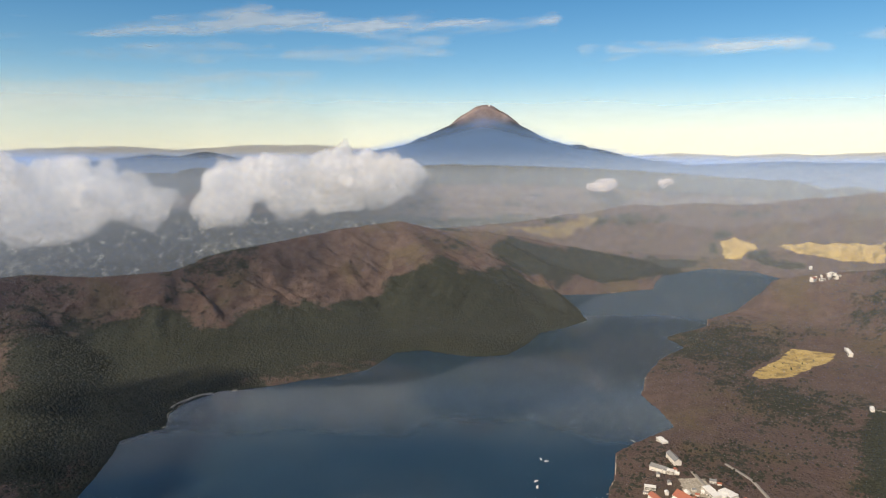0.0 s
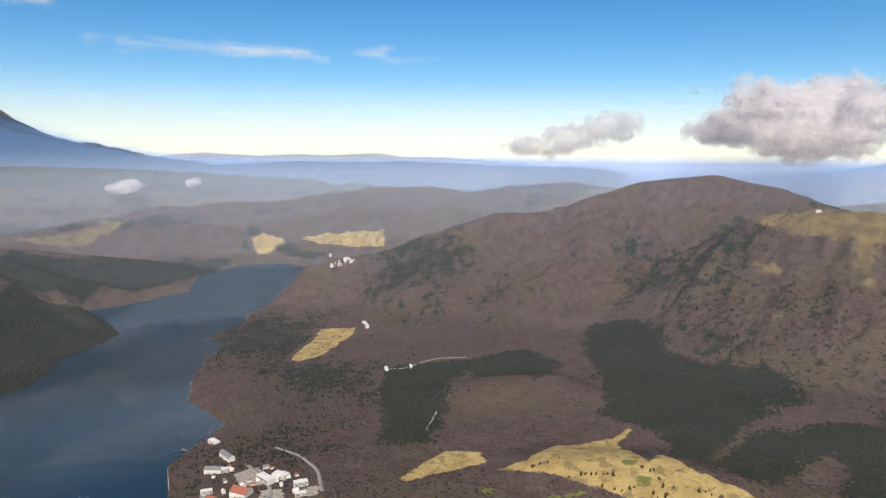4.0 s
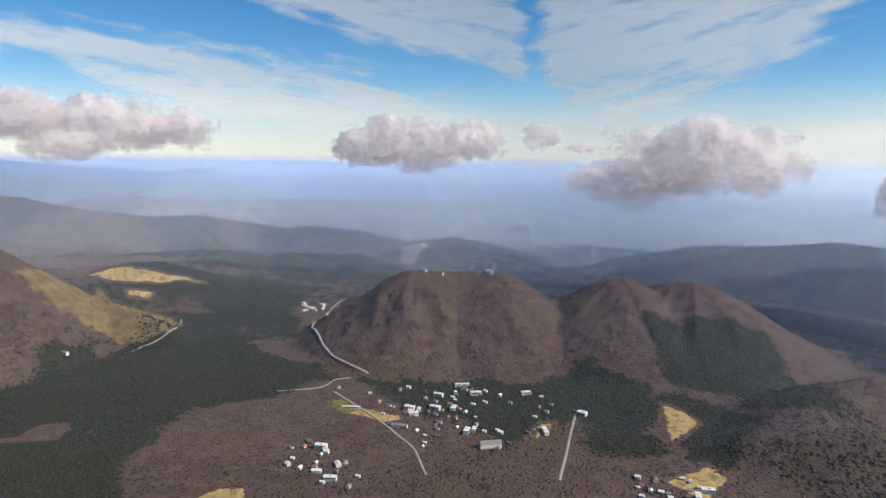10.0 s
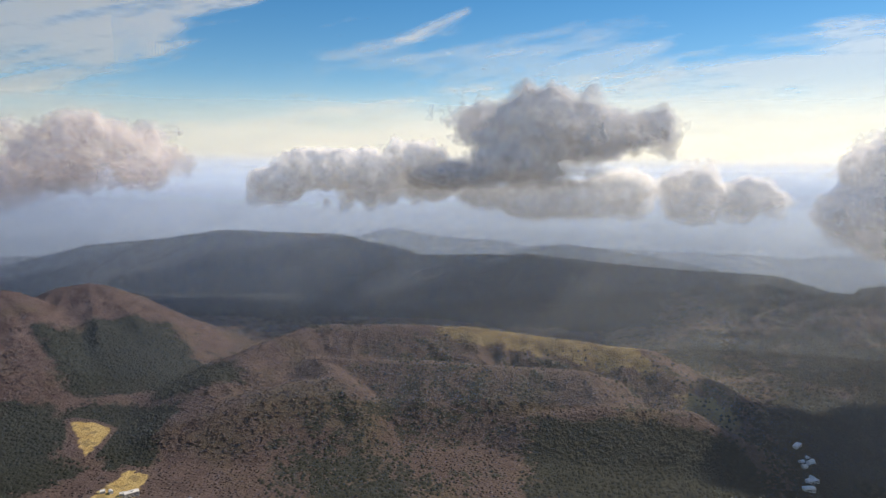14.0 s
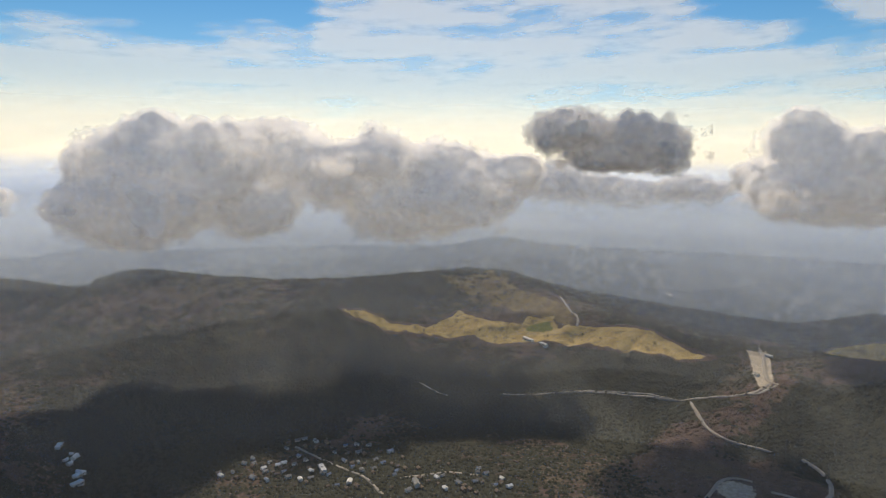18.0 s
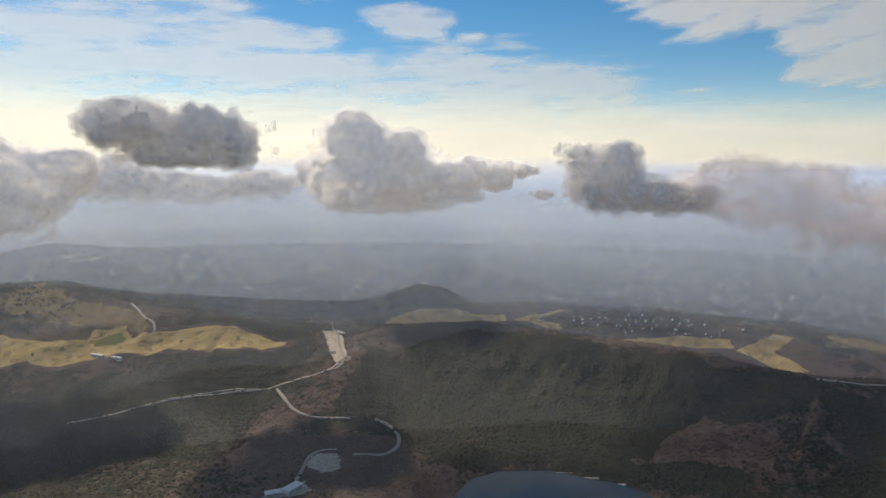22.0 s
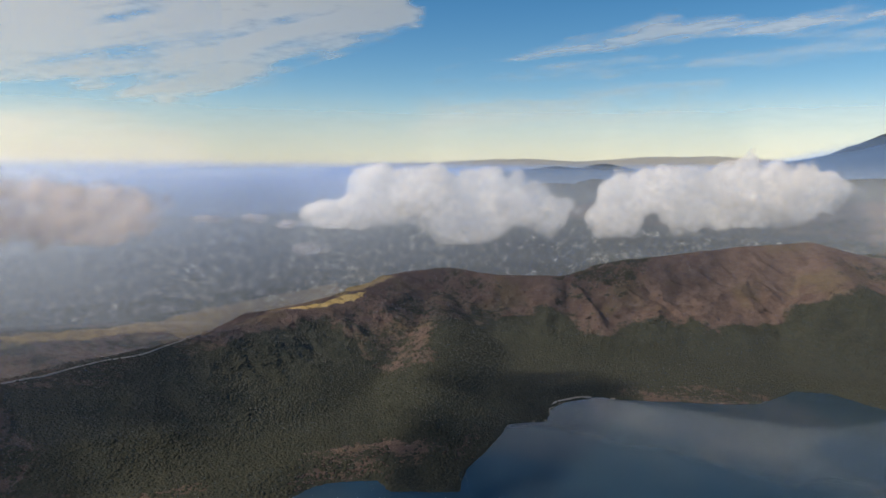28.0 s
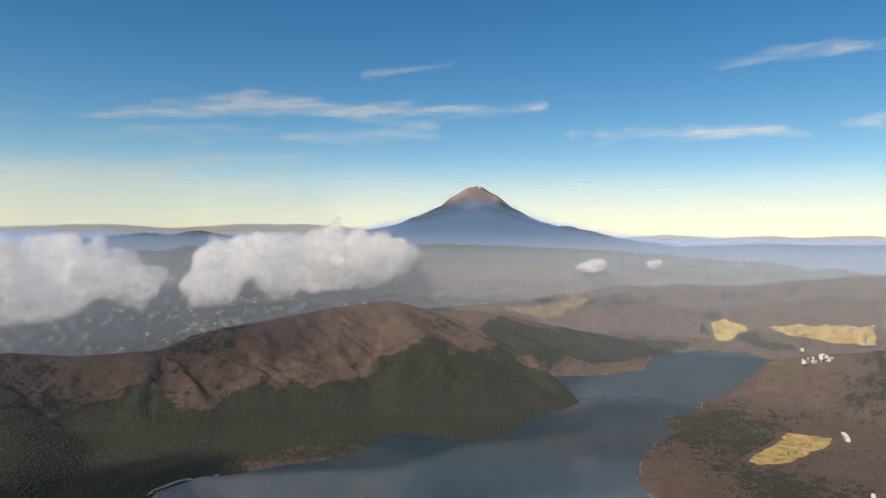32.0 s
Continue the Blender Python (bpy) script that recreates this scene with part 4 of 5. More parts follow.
CIRRUS = [  # strength, softness, slant of the streaks, outline as turn and rise
    (0.95, 1.2, -8, [(79.5, 7.7), (81.5, 9.3), (89.0, 9.5), (96.2, 8.7), (108.5, 7.3), (115.2, 4.3), (115.7, 3.4), (106.7, 2.9), (96.2, 3.4), (89.4, 5.5), (83.1, 7.6)]),
    (0.95, 1, -14, [(98.6, 12.9), (98.1, 16.6), (121.4, 16.3), (122.1, 10.1), (122.5, 6.7), (121.0, 6.3), (119.2, 8.1), (112.7, 8.8), (105.6, 11.3)]),
    (1, 1.2, 14, [(123.3, 9.9), (124.3, 15.4), (151.3, 17.2), (151.4, 13.0), (145.8, 10.4), (142.0, 8.0), (135.5, 5.1), (130.7, 3.9), (126.1, 4.8), (124.7, 7.2)]),
    (0.6, 2.5, 4, [(115.2, 4.1), (124.1, 4.4), (138.3, 3.7), (138.6, -0.3), (124.4, -0.0), (117.6, 2.2)]),
    (0.45, 2, 12, [(155.2, 8.2), (160.3, 9.9), (168.7, 9.2), (182.6, 9.8), (182.8, 7.1), (173.0, 6.0), (159.9, 6.8)]),
    (0.72, 1.6, 3, [(143.8, 1.7), (152.9, 3.7), (164.6, 4.7), (173.0, 6.0), (182.8, 7.3), (177.4, 6.1), (191.6, 9.0), (204.5, 9.5), (214.3, 9.9), (215.0, 15.8), (251.6, 13.8), (231.1, 14.6), (244.1, 15.2), (246.4, 11.9), (253.5, 9.3), (262.8, 9.1), (277.9, 7.3), (275.2, 5.6), (286.1, 3.8), (283.0, 3.9), (306.7, 3.1), (307.3, 2.9), (307.2, -1.8), (282.9, -1.9), (276.8, -6.2), (253.6, -9.2), (212.5, -8.7), (182.4, -9.4), (155.6, -7.0), (140.9, -5.6)]),
    # unseen sheet above the view, added to shade the western shore
    (0.8, 3, 6, [(268, 17), (280, 17), (295, 18), (318, 20), (322, 34), (300, 46), (272, 44), (266, 30)]),
    (0.7, 1, 0, [(-105.2, 12.0), (-101.9, 12.4), (-98.2, 11.7), (-98.6, 10.6), (-101.8, 10.4), (-104.2, 11.1)]),
    (0.6, 0.6, 0, [(-97.2, 10.6), (-95.4, 10.5), (-95.6, 10.1), (-97.2, 10.2)]),
    (0.6, 0.6, 0, [(-94.0, 10.2), (-91.8, 10.0), (-90.5, 9.5), (-92.7, 9.5)]),
    (1, 1, 14, [(-84.8, 15.9), (-84.5, 12.7), (-80.6, 10.4), (-76.9, 10.1), (-74.1, 10.9), (-72.2, 8.5), (-71.3, 6.7), (-62.7, 5.1), (-55.7, 4.4), (-49.1, 6.9), (-41.3, 9.4), (-35.5, 11.5), (-36.0, 14.5)]),
    (0.7, 0.8, 7, [(-33.7, 8.0), (-22.7, 10.0), (-14.6, 11.5), (-8.8, 11.1), (9.0, 11.0), (5.3, 10.7), (-8.8, 10.5), (-21.9, 9.4)]),
    (0.55, 0.8, 5, [(-27.5, 7.4), (-19.9, 8.5), (-14.2, 9.1), (-13.8, 8.7), (-22.0, 7.6)]),
    (0.4, 1, 3, [(-12.9, 8.1), (-6.9, 9.1), (-0.3, 9.1), (0.6, 8.5), (-4.1, 8.0)]),
    (0.4, 2, 3, [(-35.3, 4.2), (-33.2, 5.7), (-22.0, 6.6), (-11.6, 5.9), (-13.5, 4.7), (-26.2, 3.4), (-35.4, 2.7)]),
    (0.65, 0.8, 5, [(11.4, 8.3), (18.4, 8.5), (24.1, 9.1), (28.3, 8.8), (28.0, 8.1), (18.8, 8.2)]),
    (0.6, 0.7, 3, [(30.4, 8.9), (33.8, 8.8), (35.4, 8.1), (32.5, 8.0)]),
    (0.5, 0.6, 8, [(-23.0, 10.3), (-17.6, 11.4), (-14.2, 11.8), (-15.0, 11.4), (-21.9, 10.2)]),
    (0.5, 0.6, 5, [(-6.2, 13.6), (-2.6, 14.1), (1.5, 14.6), (1.3, 14.3), (-4.5, 13.5)]),
    (0.5, 0.7, 5, [(22.1, 14.1), (28.1, 14.1), (31.1, 14.2), (35.2, 13.7), (35.3, 13.3), (28.1, 13.7)]),
    (0.55, 0.7, -3, [(13.6, 8.5), (20.8, 8.9), (28.0, 8.8), (29.3, 8.3), (24.7, 8.3), (17.8, 8.4)]),
    (0.5, 0.6, -3, [(31.9, 8.6), (36.0, 8.5), (38.8, 8.4), (35.1, 8.1)]),
    (0.6, 0.5, 25, [(161.2, 9.9), (164.3, 11.4), (167.1, 12.3), (166.4, 11.8), (162.6, 9.9)]),
    (0.6, 0.5, -15, [(145.3, 7.6), (146.7, 7.5), (148.8, 6.6), (146.7, 7.1)]),
]
LONE_TREES = [(1282, 1088), (1216, 1124), (1231, 1112), (1248, 1098), (1179, 1136), (1141, 1166), (1106, 1165), (1118, 1120), (1280, 1000), (1291, 990), (1301, 982), (1313, 970), (1319, 962), (1326, 950), (1217, 1036), (1203, 1041), (1183, 1038), (1244, 1023), (1293, 920), (1263, 929), (1301, 904), (1321, 896), (1332, 891), (1227, 940), (1204, 953), (1120, 1078), (1136, 1045), (1400, 917), (1415, 892), (1398, 863), (1384, 844), (1348, 847), (1339, 821), (1360, 822), (1406, 896), (1398, 866), (1381, 844), (1367, 823), (1398, 825), (1426, 774), (1436, 763), (1439, 749), (1446, 728), (1448, 705), (1448, 689), (1339, 830), (1328, 816), (1220, 1120), (1233, 1110), (1248, 1099), (1272, 1007), (1279, 946), (-2178, -2023), (-2173, -1883), (-2237, -1806), (-2280, -1592), (-2367, -1475), (-2353, -1382), (-2418, -1256), (-2423, -1180), (-2028, -2087), (-2373, -1752), (-4083, -892), (-4016, -805), (-4065, -706), (-4017, -627), (-4058, -458), (-2610, -228), (1334, 2581), (1386, 2616), (1383, 2544), (1466, 2615), (1487, 2699), (1533, 2654)]
MASTS = [
    (2441, -1415, 48, 9, 3, "tall dark lattice mast with dishes on the summit"),
    (2515, -1344, 30, 4, 2, "slender grey lattice mast on the summit"),
    (2600, -1149, 18, 4, 1, "short grey mast on the summit"),
    (-2714, -882, 52, 7, 2, "grey lattice mast beside the pass"),
    (2538, -1281, 16, 3, 1, "short grey mast on the summit"),
]
BOATS = [(249, 1654, 20), (248, 1621, 60), (279, 1784, 100), (294, 1770, 10), (248, 1653, 40), (247, 1625, 70)]
JETTIES = [(473, 1592, 416, 1587), (456, 1552, 406, 1550), (594, 1866, 573, 1918)]
CAR_PARK = (622, 1439, 30)

# ---- high cloud ----
# the sheets also glow, which stands in for sunlight scattered in them
CIRRUS_WHITE = veil_material("cirrus_white", (0.95, 0.91, 0.84), 0.05, 1.0, 0.005, 7.0, (1, 1, 4.0), 0.9, 0.17, 0.62)
for strength, softness, slant, line in CIRRUS:
    a0, a1 = min(p[0] for p in line) - softness, max(p[0] for p in line) + softness
    e0, e1 = min(p[1] for p in line) - softness, max(p[1] for p in line) + softness
    az, el = np.meshgrid(np.linspace(a0, a1, int((a1 - a0) / 0.22) + 3), np.linspace(e0, e1, int((e1 - e0) / 0.16) + 3))
    fa, fe = az.ravel(), el.ravel()
    c, s = math.cos(radians(slant)), math.sin(radians(slant))
    u, v = fa * c + fe * s, -fa * s + fe * c
    lift = fbm(u / 3.0, v / 0.9, 3, 71) - 0.5
    d = outline_distance(fa + 0.5 * lift, fe + 1.1 * softness * lift, line) / softness
    streak = fbm(u / 6.0, v / 0.8, 3, 83) - 0.5
    density = np.clip(0.45 + 0.6 * d, -0.5, 0.92) + 1.5 * streak
    ra, re = np.radians(fa), np.radians(fe)
    R = 4860.0
    me = mesh_of("cirrus", np.stack([R * np.cos(re) * np.sin(ra), R * np.cos(re) * np.cos(ra), EYE_Z + R * np.sin(re)], -1), sheet_quads(*az.shape))
    me.polygons.foreach_set("use_smooth", np.ones(len(me.polygons), bool))
    edge = np.minimum(np.minimum(fa - a0, a1 - fa), np.minimum(fe - e0, e1 - fe))
    set_attr(me, "thick", density)
    set_attr(me, "most", strength * smooth(0, 0.35 * softness, edge))
    me.materials.append(CIRRUS_WHITE)
    tagged(new("cirrus_cloud", me), "thin white streaked high cloud in a blue sky", "cloud", kind="stuff")


# ---- low cloud: billows with a dense heart and thinner skins, all glowing for scattered light ----
def lattice3(i, j, k, seed):
    return lattice(i + 57 * k, j - 131 * k, seed)


def noise3(x, y, z, seed):
    i, j, k = np.floor(x), np.floor(y), np.floor(z)
    u, v, w = x - i, y - j, z - k
    u, v, w = u * u * (3 - 2 * u), v * v * (3 - 2 * v), w * w * (3 - 2 * w)
    total = 0
    for a in (0, 1):
        for b in (0, 1):
            for c in (0, 1):
                total = total + (u if a else 1 - u) * (v if b else 1 - v) * (w if c else 1 - w) * lattice3(i + a, j + b, k + c, seed)
    return total


def skin(field, level, step, low):
    """The surface where a field of values passes a level, one vertex for each cell that it crosses."""
    f = field - level
    n = np.array(f.shape) - 1
    total, count = np.zeros((*n, 3)), np.zeros(tuple(n))
    corner = [(a, b, c) for a in (0, 1) for b in (0, 1) for c in (0, 1)]
    val = {o: f[o[0]:o[0] + n[0], o[1]:o[1] + n[1], o[2]:o[2] + n[2]] for o in corner}
    for o in corner:
        for ax in range(3):
            if o[ax] == 0:
                p = tuple(1 if i == ax else o[i] for i in range(3))
                a, b = val[o], val[p]
                cross = (a > 0) != (b > 0)
                t = np.where(cross, a / np.where(cross, a - b, 1), 0)
                for i in range(3):
                    total[..., i] += np.where(cross, o[i] + (t if i == ax else 0), 0)
                count += cross
    used = count > 0
    index = np.full(tuple(n), -1)
    index[used] = np.arange(used.sum())
    cells = np.argwhere(used)
    verts = (cells + total[used] / count[used][:, None]) * step + low
    faces = []
    for ax in range(3):
        b, c = (ax + 1) % 3, (ax + 2) % 3
        sl0 = [slice(None)] * 3
        sl1 = [slice(None)] * 3
        sl0[ax], sl1[ax] = slice(0, -1), slice(1, None)
        s0, s1 = f[tuple(sl0)] > 0, f[tuple(sl1)] > 0
        e = np.argwhere(s0 != s1)
        e = e[(e[:, b] > 0) & (e[:, c] > 0) & (e[:, b] < n[b]) & (e[:, c] < n[c])]
        ib, ic = np.zeros(3, int), np.zeros(3, int)
        ib[b], ic[c] = 1, 1
        g = [index[tuple((e - x).T)] for x in (ib * 0, ib, ib + ic, ic)]
        q = np.stack(g, -1)
        flip = s0[tuple(e.T)]
        q[~flip] = q[~flip][:, ::-1]
        faces.append(q)
    return verts, np.concatenate(faces)


# the heart's grey puts the cloud's shaded body into the colour
CLOUD_HEART = veil_material("cloud_heart", (0.86, 0.875, 0.90), 0.0, 0.5, 0.02, 4.0, (1, 1, 1), 0.2, 0.06, through_part=0.3)
CLOUD_BILLOW = veil_material("cloud_billow", (0.97, 0.98, 1.0), 0.1, 0.9, 0.016, 5.0, (1, 1, 1), 0.9, 0.08, through_part=0.65)
CLOUD_RAGGED = veil_material("cloud_ragged", (0.88, 0.85, 0.87), 0.15, 1.0, 0.012, 5.0, (1, 1, 1.5), 1.1, 0.05, through_part=0.5)
# greyer copy of the billow skin, with the dark clouds' shade in its colour
CLOUD_SHADED = veil_material("cloud_shaded", (0.74, 0.76, 0.80), 0.1, 0.9, 0.014, 5.0, (1, 1, 1), 0.9, 0.05, through_part=0.5)


def part(name, me, parent, label=""):
    ob = new(name, me)
    ob.parent = parent
    if label:
        ob["label"] = label
    return ob


# one block of billow noise, from which every cloud takes its own corner
BN = (150, 64, 96)
bx, by, bz = np.meshgrid(*(np.arange(n, dtype=float) for n in BN), indexing="ij")
BILLOW = 0
for octave in range(5):
    wave = 24.0 / 2.1 ** octave
    BILLOW = BILLOW + 0.64 ** octave * (np.abs(2 * noise3(bx / wave, by / wave, bz / wave, 90 + octave) - 1) - 0.33)
del bx, by, bz
KINDS = {  # levels and cover of the skins from the heart outwards, strength of the billows
    "white": ([(0.22, 0.95), (0.16, 0.26), (0.11, 0.28), (0.06, 0.28), (0.01, 0.26), (-0.04, 0.18)], 0.72),
    "dark": ([(0.3, 0.93), (0.22, 0.3), (0.15, 0.26), (0.09, 0.24), (0.03, 0.2), (-0.04, 0.14)], 0.7),
    "soft": ([(0.44, 0.5), (0.34, 0.4), (0.25, 0.36), (0.17, 0.32), (0.1, 0.3), (0.03, 0.26), (-0.04, 0.15)], 0.85),
    "grey": ([(0.42, 0.5), (0.32, 0.4), (0.22, 0.34), (0.13, 0.3), (0.05, 0.22), (-0.04, 0.13)], 0.8),
    "thin": ([(0.42, 0.26), (0.3, 0.22), (0.2, 0.2), (0.1, 0.16), (0.0, 0.1)], 0.7),
    "steam": ([(0.3, 0.12), (0.15, 0.1), (0.0, 0.08)], 0.8),
}
CLOUD_LABEL = {"white": "bright billowing white cloud with grey hollows", "soft": "soft white cloud lying over the plain", "dark": "dark grey cloud, its shade put into the colour, with a ragged bright rim", "grey": "soft grey and white cloud drifting over the hills",
               "thin": "thin ragged scrap of pale grey cloud", "steam": "thin white steam rising from a volcanic vent"}


def cumulus(far, kind, lumps, seed):
    g = np.random.default_rng(seed)
    skins, rough = KINDS[kind]
    mid = lumps[len(lumps) // 2][0]
    turns = [mid + (p[0] - mid + 180) % 360 - 180 for p in lumps]
    a0, a1 = min(a - p[2] for a, p in zip(turns, lumps)), max(a + p[2] for a, p in zip(turns, lumps))
    e0, e1 = min(p[1] - p[3] for p in lumps), max(p[1] + p[3] for p in lumps)
    turn, rise, a = (a0 + a1) / 2, (e0 + e1) / 2, radians((a0 + a1) / 2)
    x, y, z, q = drawn(far * math.sin(a), far * math.cos(a), EYE_Z + far * math.tan(radians(rise)))
    deg = q * far * radians(1.0)
    width, height = (a1 - a0) * deg, (e1 - e0) * deg
    depth = min(1.5 * height, 0.8 * width)
    nx = 124 if a1 - a0 > 12 else 92 if a1 - a0 > 6 else 44
    step = max(width * 1.16 / nx, height * 1.3 / 80, depth * 1.16 / 56)
    dims = [min(int(v / step) + 4, n - 2) for v, n in ((width * 1.16, BN[0]), (depth * 1.16, BN[1]), (height * 1.3, BN[2]))]
    low = -0.5 * step * np.array(dims)
    gx_, gy_, gz_ = np.meshgrid(*(low[i] + step * np.arange(dims[i] + 1) for i in range(3)), indexing="ij")
    f = np.full(gx_.shape, -2.0)
    for t, (_, up, rx, rz) in zip(turns, lumps):
        cx, cy, cz = (t - turn) * deg, g.uniform(-0.22, 0.22) * depth, (up - rise) * deg
        ry = min(depth * 0.42, max(rx, rz) * deg * 1.1)
        e = np.sqrt(((gx_ - cx) / (rx * deg)) ** 2 + ((gy_ - cy) / ry) ** 2 + ((gz_ - cz) / (rz * deg)) ** 2)
        f = smax(f, 1.12 - e, 0.3)
    at = [int(g.integers(0, BN[i] - dims[i])) for i in range(3)]
    f = f + rough * BILLOW[at[0]:at[0] + dims[0] + 1, at[1]:at[1] + dims[1] + 1, at[2]:at[2] + dims[2] + 1]
    f[0], f[-1], f[:, 0], f[:, -1], f[:, :, 0], f[:, :, -1] = -3, -3, -3, -3, -3, -3
    root = tagged(new("cumulus_cloud" if kind != "steam" else "steam_plume"), CLOUD_LABEL[kind], "cloud" if kind != "steam" else "steam", "low clouds" if kind != "steam" else "")
    root.matrix_world = pose(x, y, z, 0, 0, -turn)
    for k, (level, most) in enumerate(skins):
        if (f > level).sum() < 6:
            continue
        v, fc = skin(f, level, step, low)
        if len(fc) == 0:
            continue
        name = "heart" if k == 0 else "wisp" if k == len(skins) - 1 else "billow"
        me = mesh_of(name, v, fc)
        me.polygons.foreach_set("use_smooth", np.ones(len(fc), bool))
        set_attr(me, "thick", np.full(len(v), 0.75 if k == 0 else 0.55))
        set_attr(me, "most", np.full(len(v), most))
        me.materials.append(CLOUD_RAGGED if kind in ("grey", "thin", "steam") else CLOUD_HEART if k == 0 and kind != "soft" else CLOUD_SHADED if kind == "dark" else CLOUD_BILLOW)
        part(name, me, root)


for i, row in enumerate(CUMULUS):
    cumulus(*row, seed=i + 1)

# ---- woods: one crown for each tree, far too many to count ----
def wood_material(name, dark, light, scale):
    m = Mat(name, 0.95)
    isl = m.n.new("ShaderNodeNewGeometry").outputs["Random Per Island"]
    col = m.mix(isl, dark, light)
    col = m.mix(m.math("MULTIPLY", m.ramp(m.noise(scale, 3), 0.4, 0.7), 0.5), col, tuple(0.6 * c for c in dark))
    return m.colour(col)


FIR = wood_material("fir_needles", (0.025, 0.030, 0.024), (0.037, 0.041, 0.031), 0.004)
TWIGS = wood_material("bare_twigs", (0.083, 0.061, 0.055), (0.099, 0.073, 0.065), 0.005)


def scatter(count, seed, lo, hi):
    rng = np.random.default_rng(seed)
    r, a = rng.uniform(lo, hi, count), rng.uniform(-np.pi, np.pi, count)
    return r * np.sin(a), r * np.cos(a), rng


def forest(name, label, mat, keep, shape, count, seed, lo=1450, hi=4300):
    x, y, rng = scatter(count, seed, lo, hi)
    ok = (outline_distance(x, y, LAKE) < -14) & (cover_at("lawn", x, y) < -0.05) & (cover_at("pale", x, y) < -0.05)
    x, y = x[ok], y[ok]
    ok = keep(x, y, rng)
    x, y = x[ok], y[ok]
    h = relief(x, y)[0]
    n = len(x)
    ring, tall, wide = shape
    k = ring.shape[0]
    size = rng.uniform(0.65, 1.25, n)
    turn = rng.uniform(0, 6.28, n)
    c, s = np.cos(turn), np.sin(turn)
    wob = rng.uniform(0.75, 1.25, (n, k))
    vx = (ring[:, 0] * c[:, None] - ring[:, 1] * s[:, None]) * wob * wide * size[:, None] + x[:, None]
    vy = (ring[:, 0] * s[:, None] + ring[:, 1] * c[:, None]) * wob * wide * size[:, None] + y[:, None]
    vz = ring[:, 2] * tall * size[:, None] + h[:, None] - 0.5
    px, py, pz, _ = draw_in(vx.ravel(), vy.ravel(), vz.ravel())
    sides = k - 1 if k <= 6 else (k - 1) // 2
    f = []
    if k <= 6:
        f = [(i, (i + 1) % sides, k - 1) for i in range(sides)]
    else:
        for i in range(sides):
            j = (i + 1) % sides
            f += [(i, j, sides + j), (i, sides + j, sides + i), (sides + i, sides + j, k - 1)]
    faces = (np.arange(n)[:, None, None] * k + np.array(f)[None]).reshape(-1, 3)
    me = mesh_of(name, np.stack([px, py, pz], -1), faces)
    me.polygons.foreach_set("use_smooth", np.ones(len(faces), bool))
    me.materials.append(mat)
    return tagged(new(name, me), label, "forest", kind="stuff")


spire = np.array([[math.cos(i * 1.2566), math.sin(i * 1.2566), 0.0] for i in range(5)] + [[0, 0, 1.0]])
dome = np.array([[math.cos(i * 1.2566), math.sin(i * 1.2566), 0.15] for i in range(5)] + [[0.75 * math.cos(i * 1.2566 + 0.6), 0.75 * math.sin(i * 1.2566 + 0.6), 0.68] for i in range(5)] + [[0, 0, 1.0]])
forest("conifer_forest", "dark green cedar woods on the slopes", FIR, lambda x, y, g: fir_at(x, y) + g.uniform(-0.26, 0.26, x.shape) > 0.05, (spire, 6.5, 6.0), 240000, 5)
forest("bare_forest", "leafless brown woods in winter on the hills", TWIGS, lambda x, y, g: (fir_at(x, y) + g.uniform(-0.26, 0.26, x.shape) < 0.05) & (cover_at("moor", x, y) + g.uniform(-0.5, 0.3, x.shape) < -0.1), (dome, 0.9, 6.5), 170000, 6, 1450, 3700)


# ---- roads ----
def asphalt():
    m = Mat("worn_asphalt", 0.9)
    return m.colour(m.mix(m.noise(0.05, 4), (0.20, 0.19, 0.18), (0.36, 0.34, 0.31)))


ASPHALT = asphalt()
for width, line in ROADS:
    pts = np.array(line, float)
    dist = np.concatenate([[0], np.cumsum(np.hypot(*np.diff(pts, axis=0).T))])
    t = np.linspace(0, dist[-1], max(int(dist[-1] / 12), 3))
    x, y = np.interp(t, dist, pts[:, 0]), np.interp(t, dist, pts[:, 1])
    for _ in range(6):
        x[1:-1], y[1:-1] = (x[:-2] + 2 * x[1:-1] + x[2:]) / 4, (y[:-2] + 2 * y[1:-1] + y[2:]) / 4
    dx, dy = np.gradient(x), np.gradient(y)
    ln = np.hypot(dx, dy) + 1e-6
    nx_, ny_ = -dy / ln, dx / ln
    mid = relief(x, y)[0]
    cross = np.array([-1.35, -1.0, 0.0, 1.0, 1.35]) * width / 2
    X, Y = x[:, None] + nx_[:, None] * cross, y[:, None] + ny_[:, None] * cross
    own = relief(X.ravel(), Y.ravel())[0].reshape(X.shape)
    Z = np.maximum(own.max(1), mid)[:, None] + np.array([-6.0, 0.9, 1.0, 0.9, -6.0])
    px, py, pz, _ = draw_in(X.ravel(), Y.ravel(), Z.ravel())
    me = mesh_of("road", np.stack([px, py, pz], -1), sheet_quads(*X.shape))
    me.materials.append(ASPHALT)
    tagged(new("road", me), "pale worn asphalt mountain road", "road", kind="structure")


# ---- buildings ----
def plain(name, a, b, rough=0.8, scale=0.4):
    m = Mat(name, rough)
    return m.colour(m.mix(m.noise(scale, 4), a, b))


PLASTER = plain("plaster", (0.62, 0.60, 0.56), (0.80, 0.78, 0.74))
TIMBER = plain("timber_wall", (0.22, 0.17, 0.12), (0.34, 0.28, 0.21))
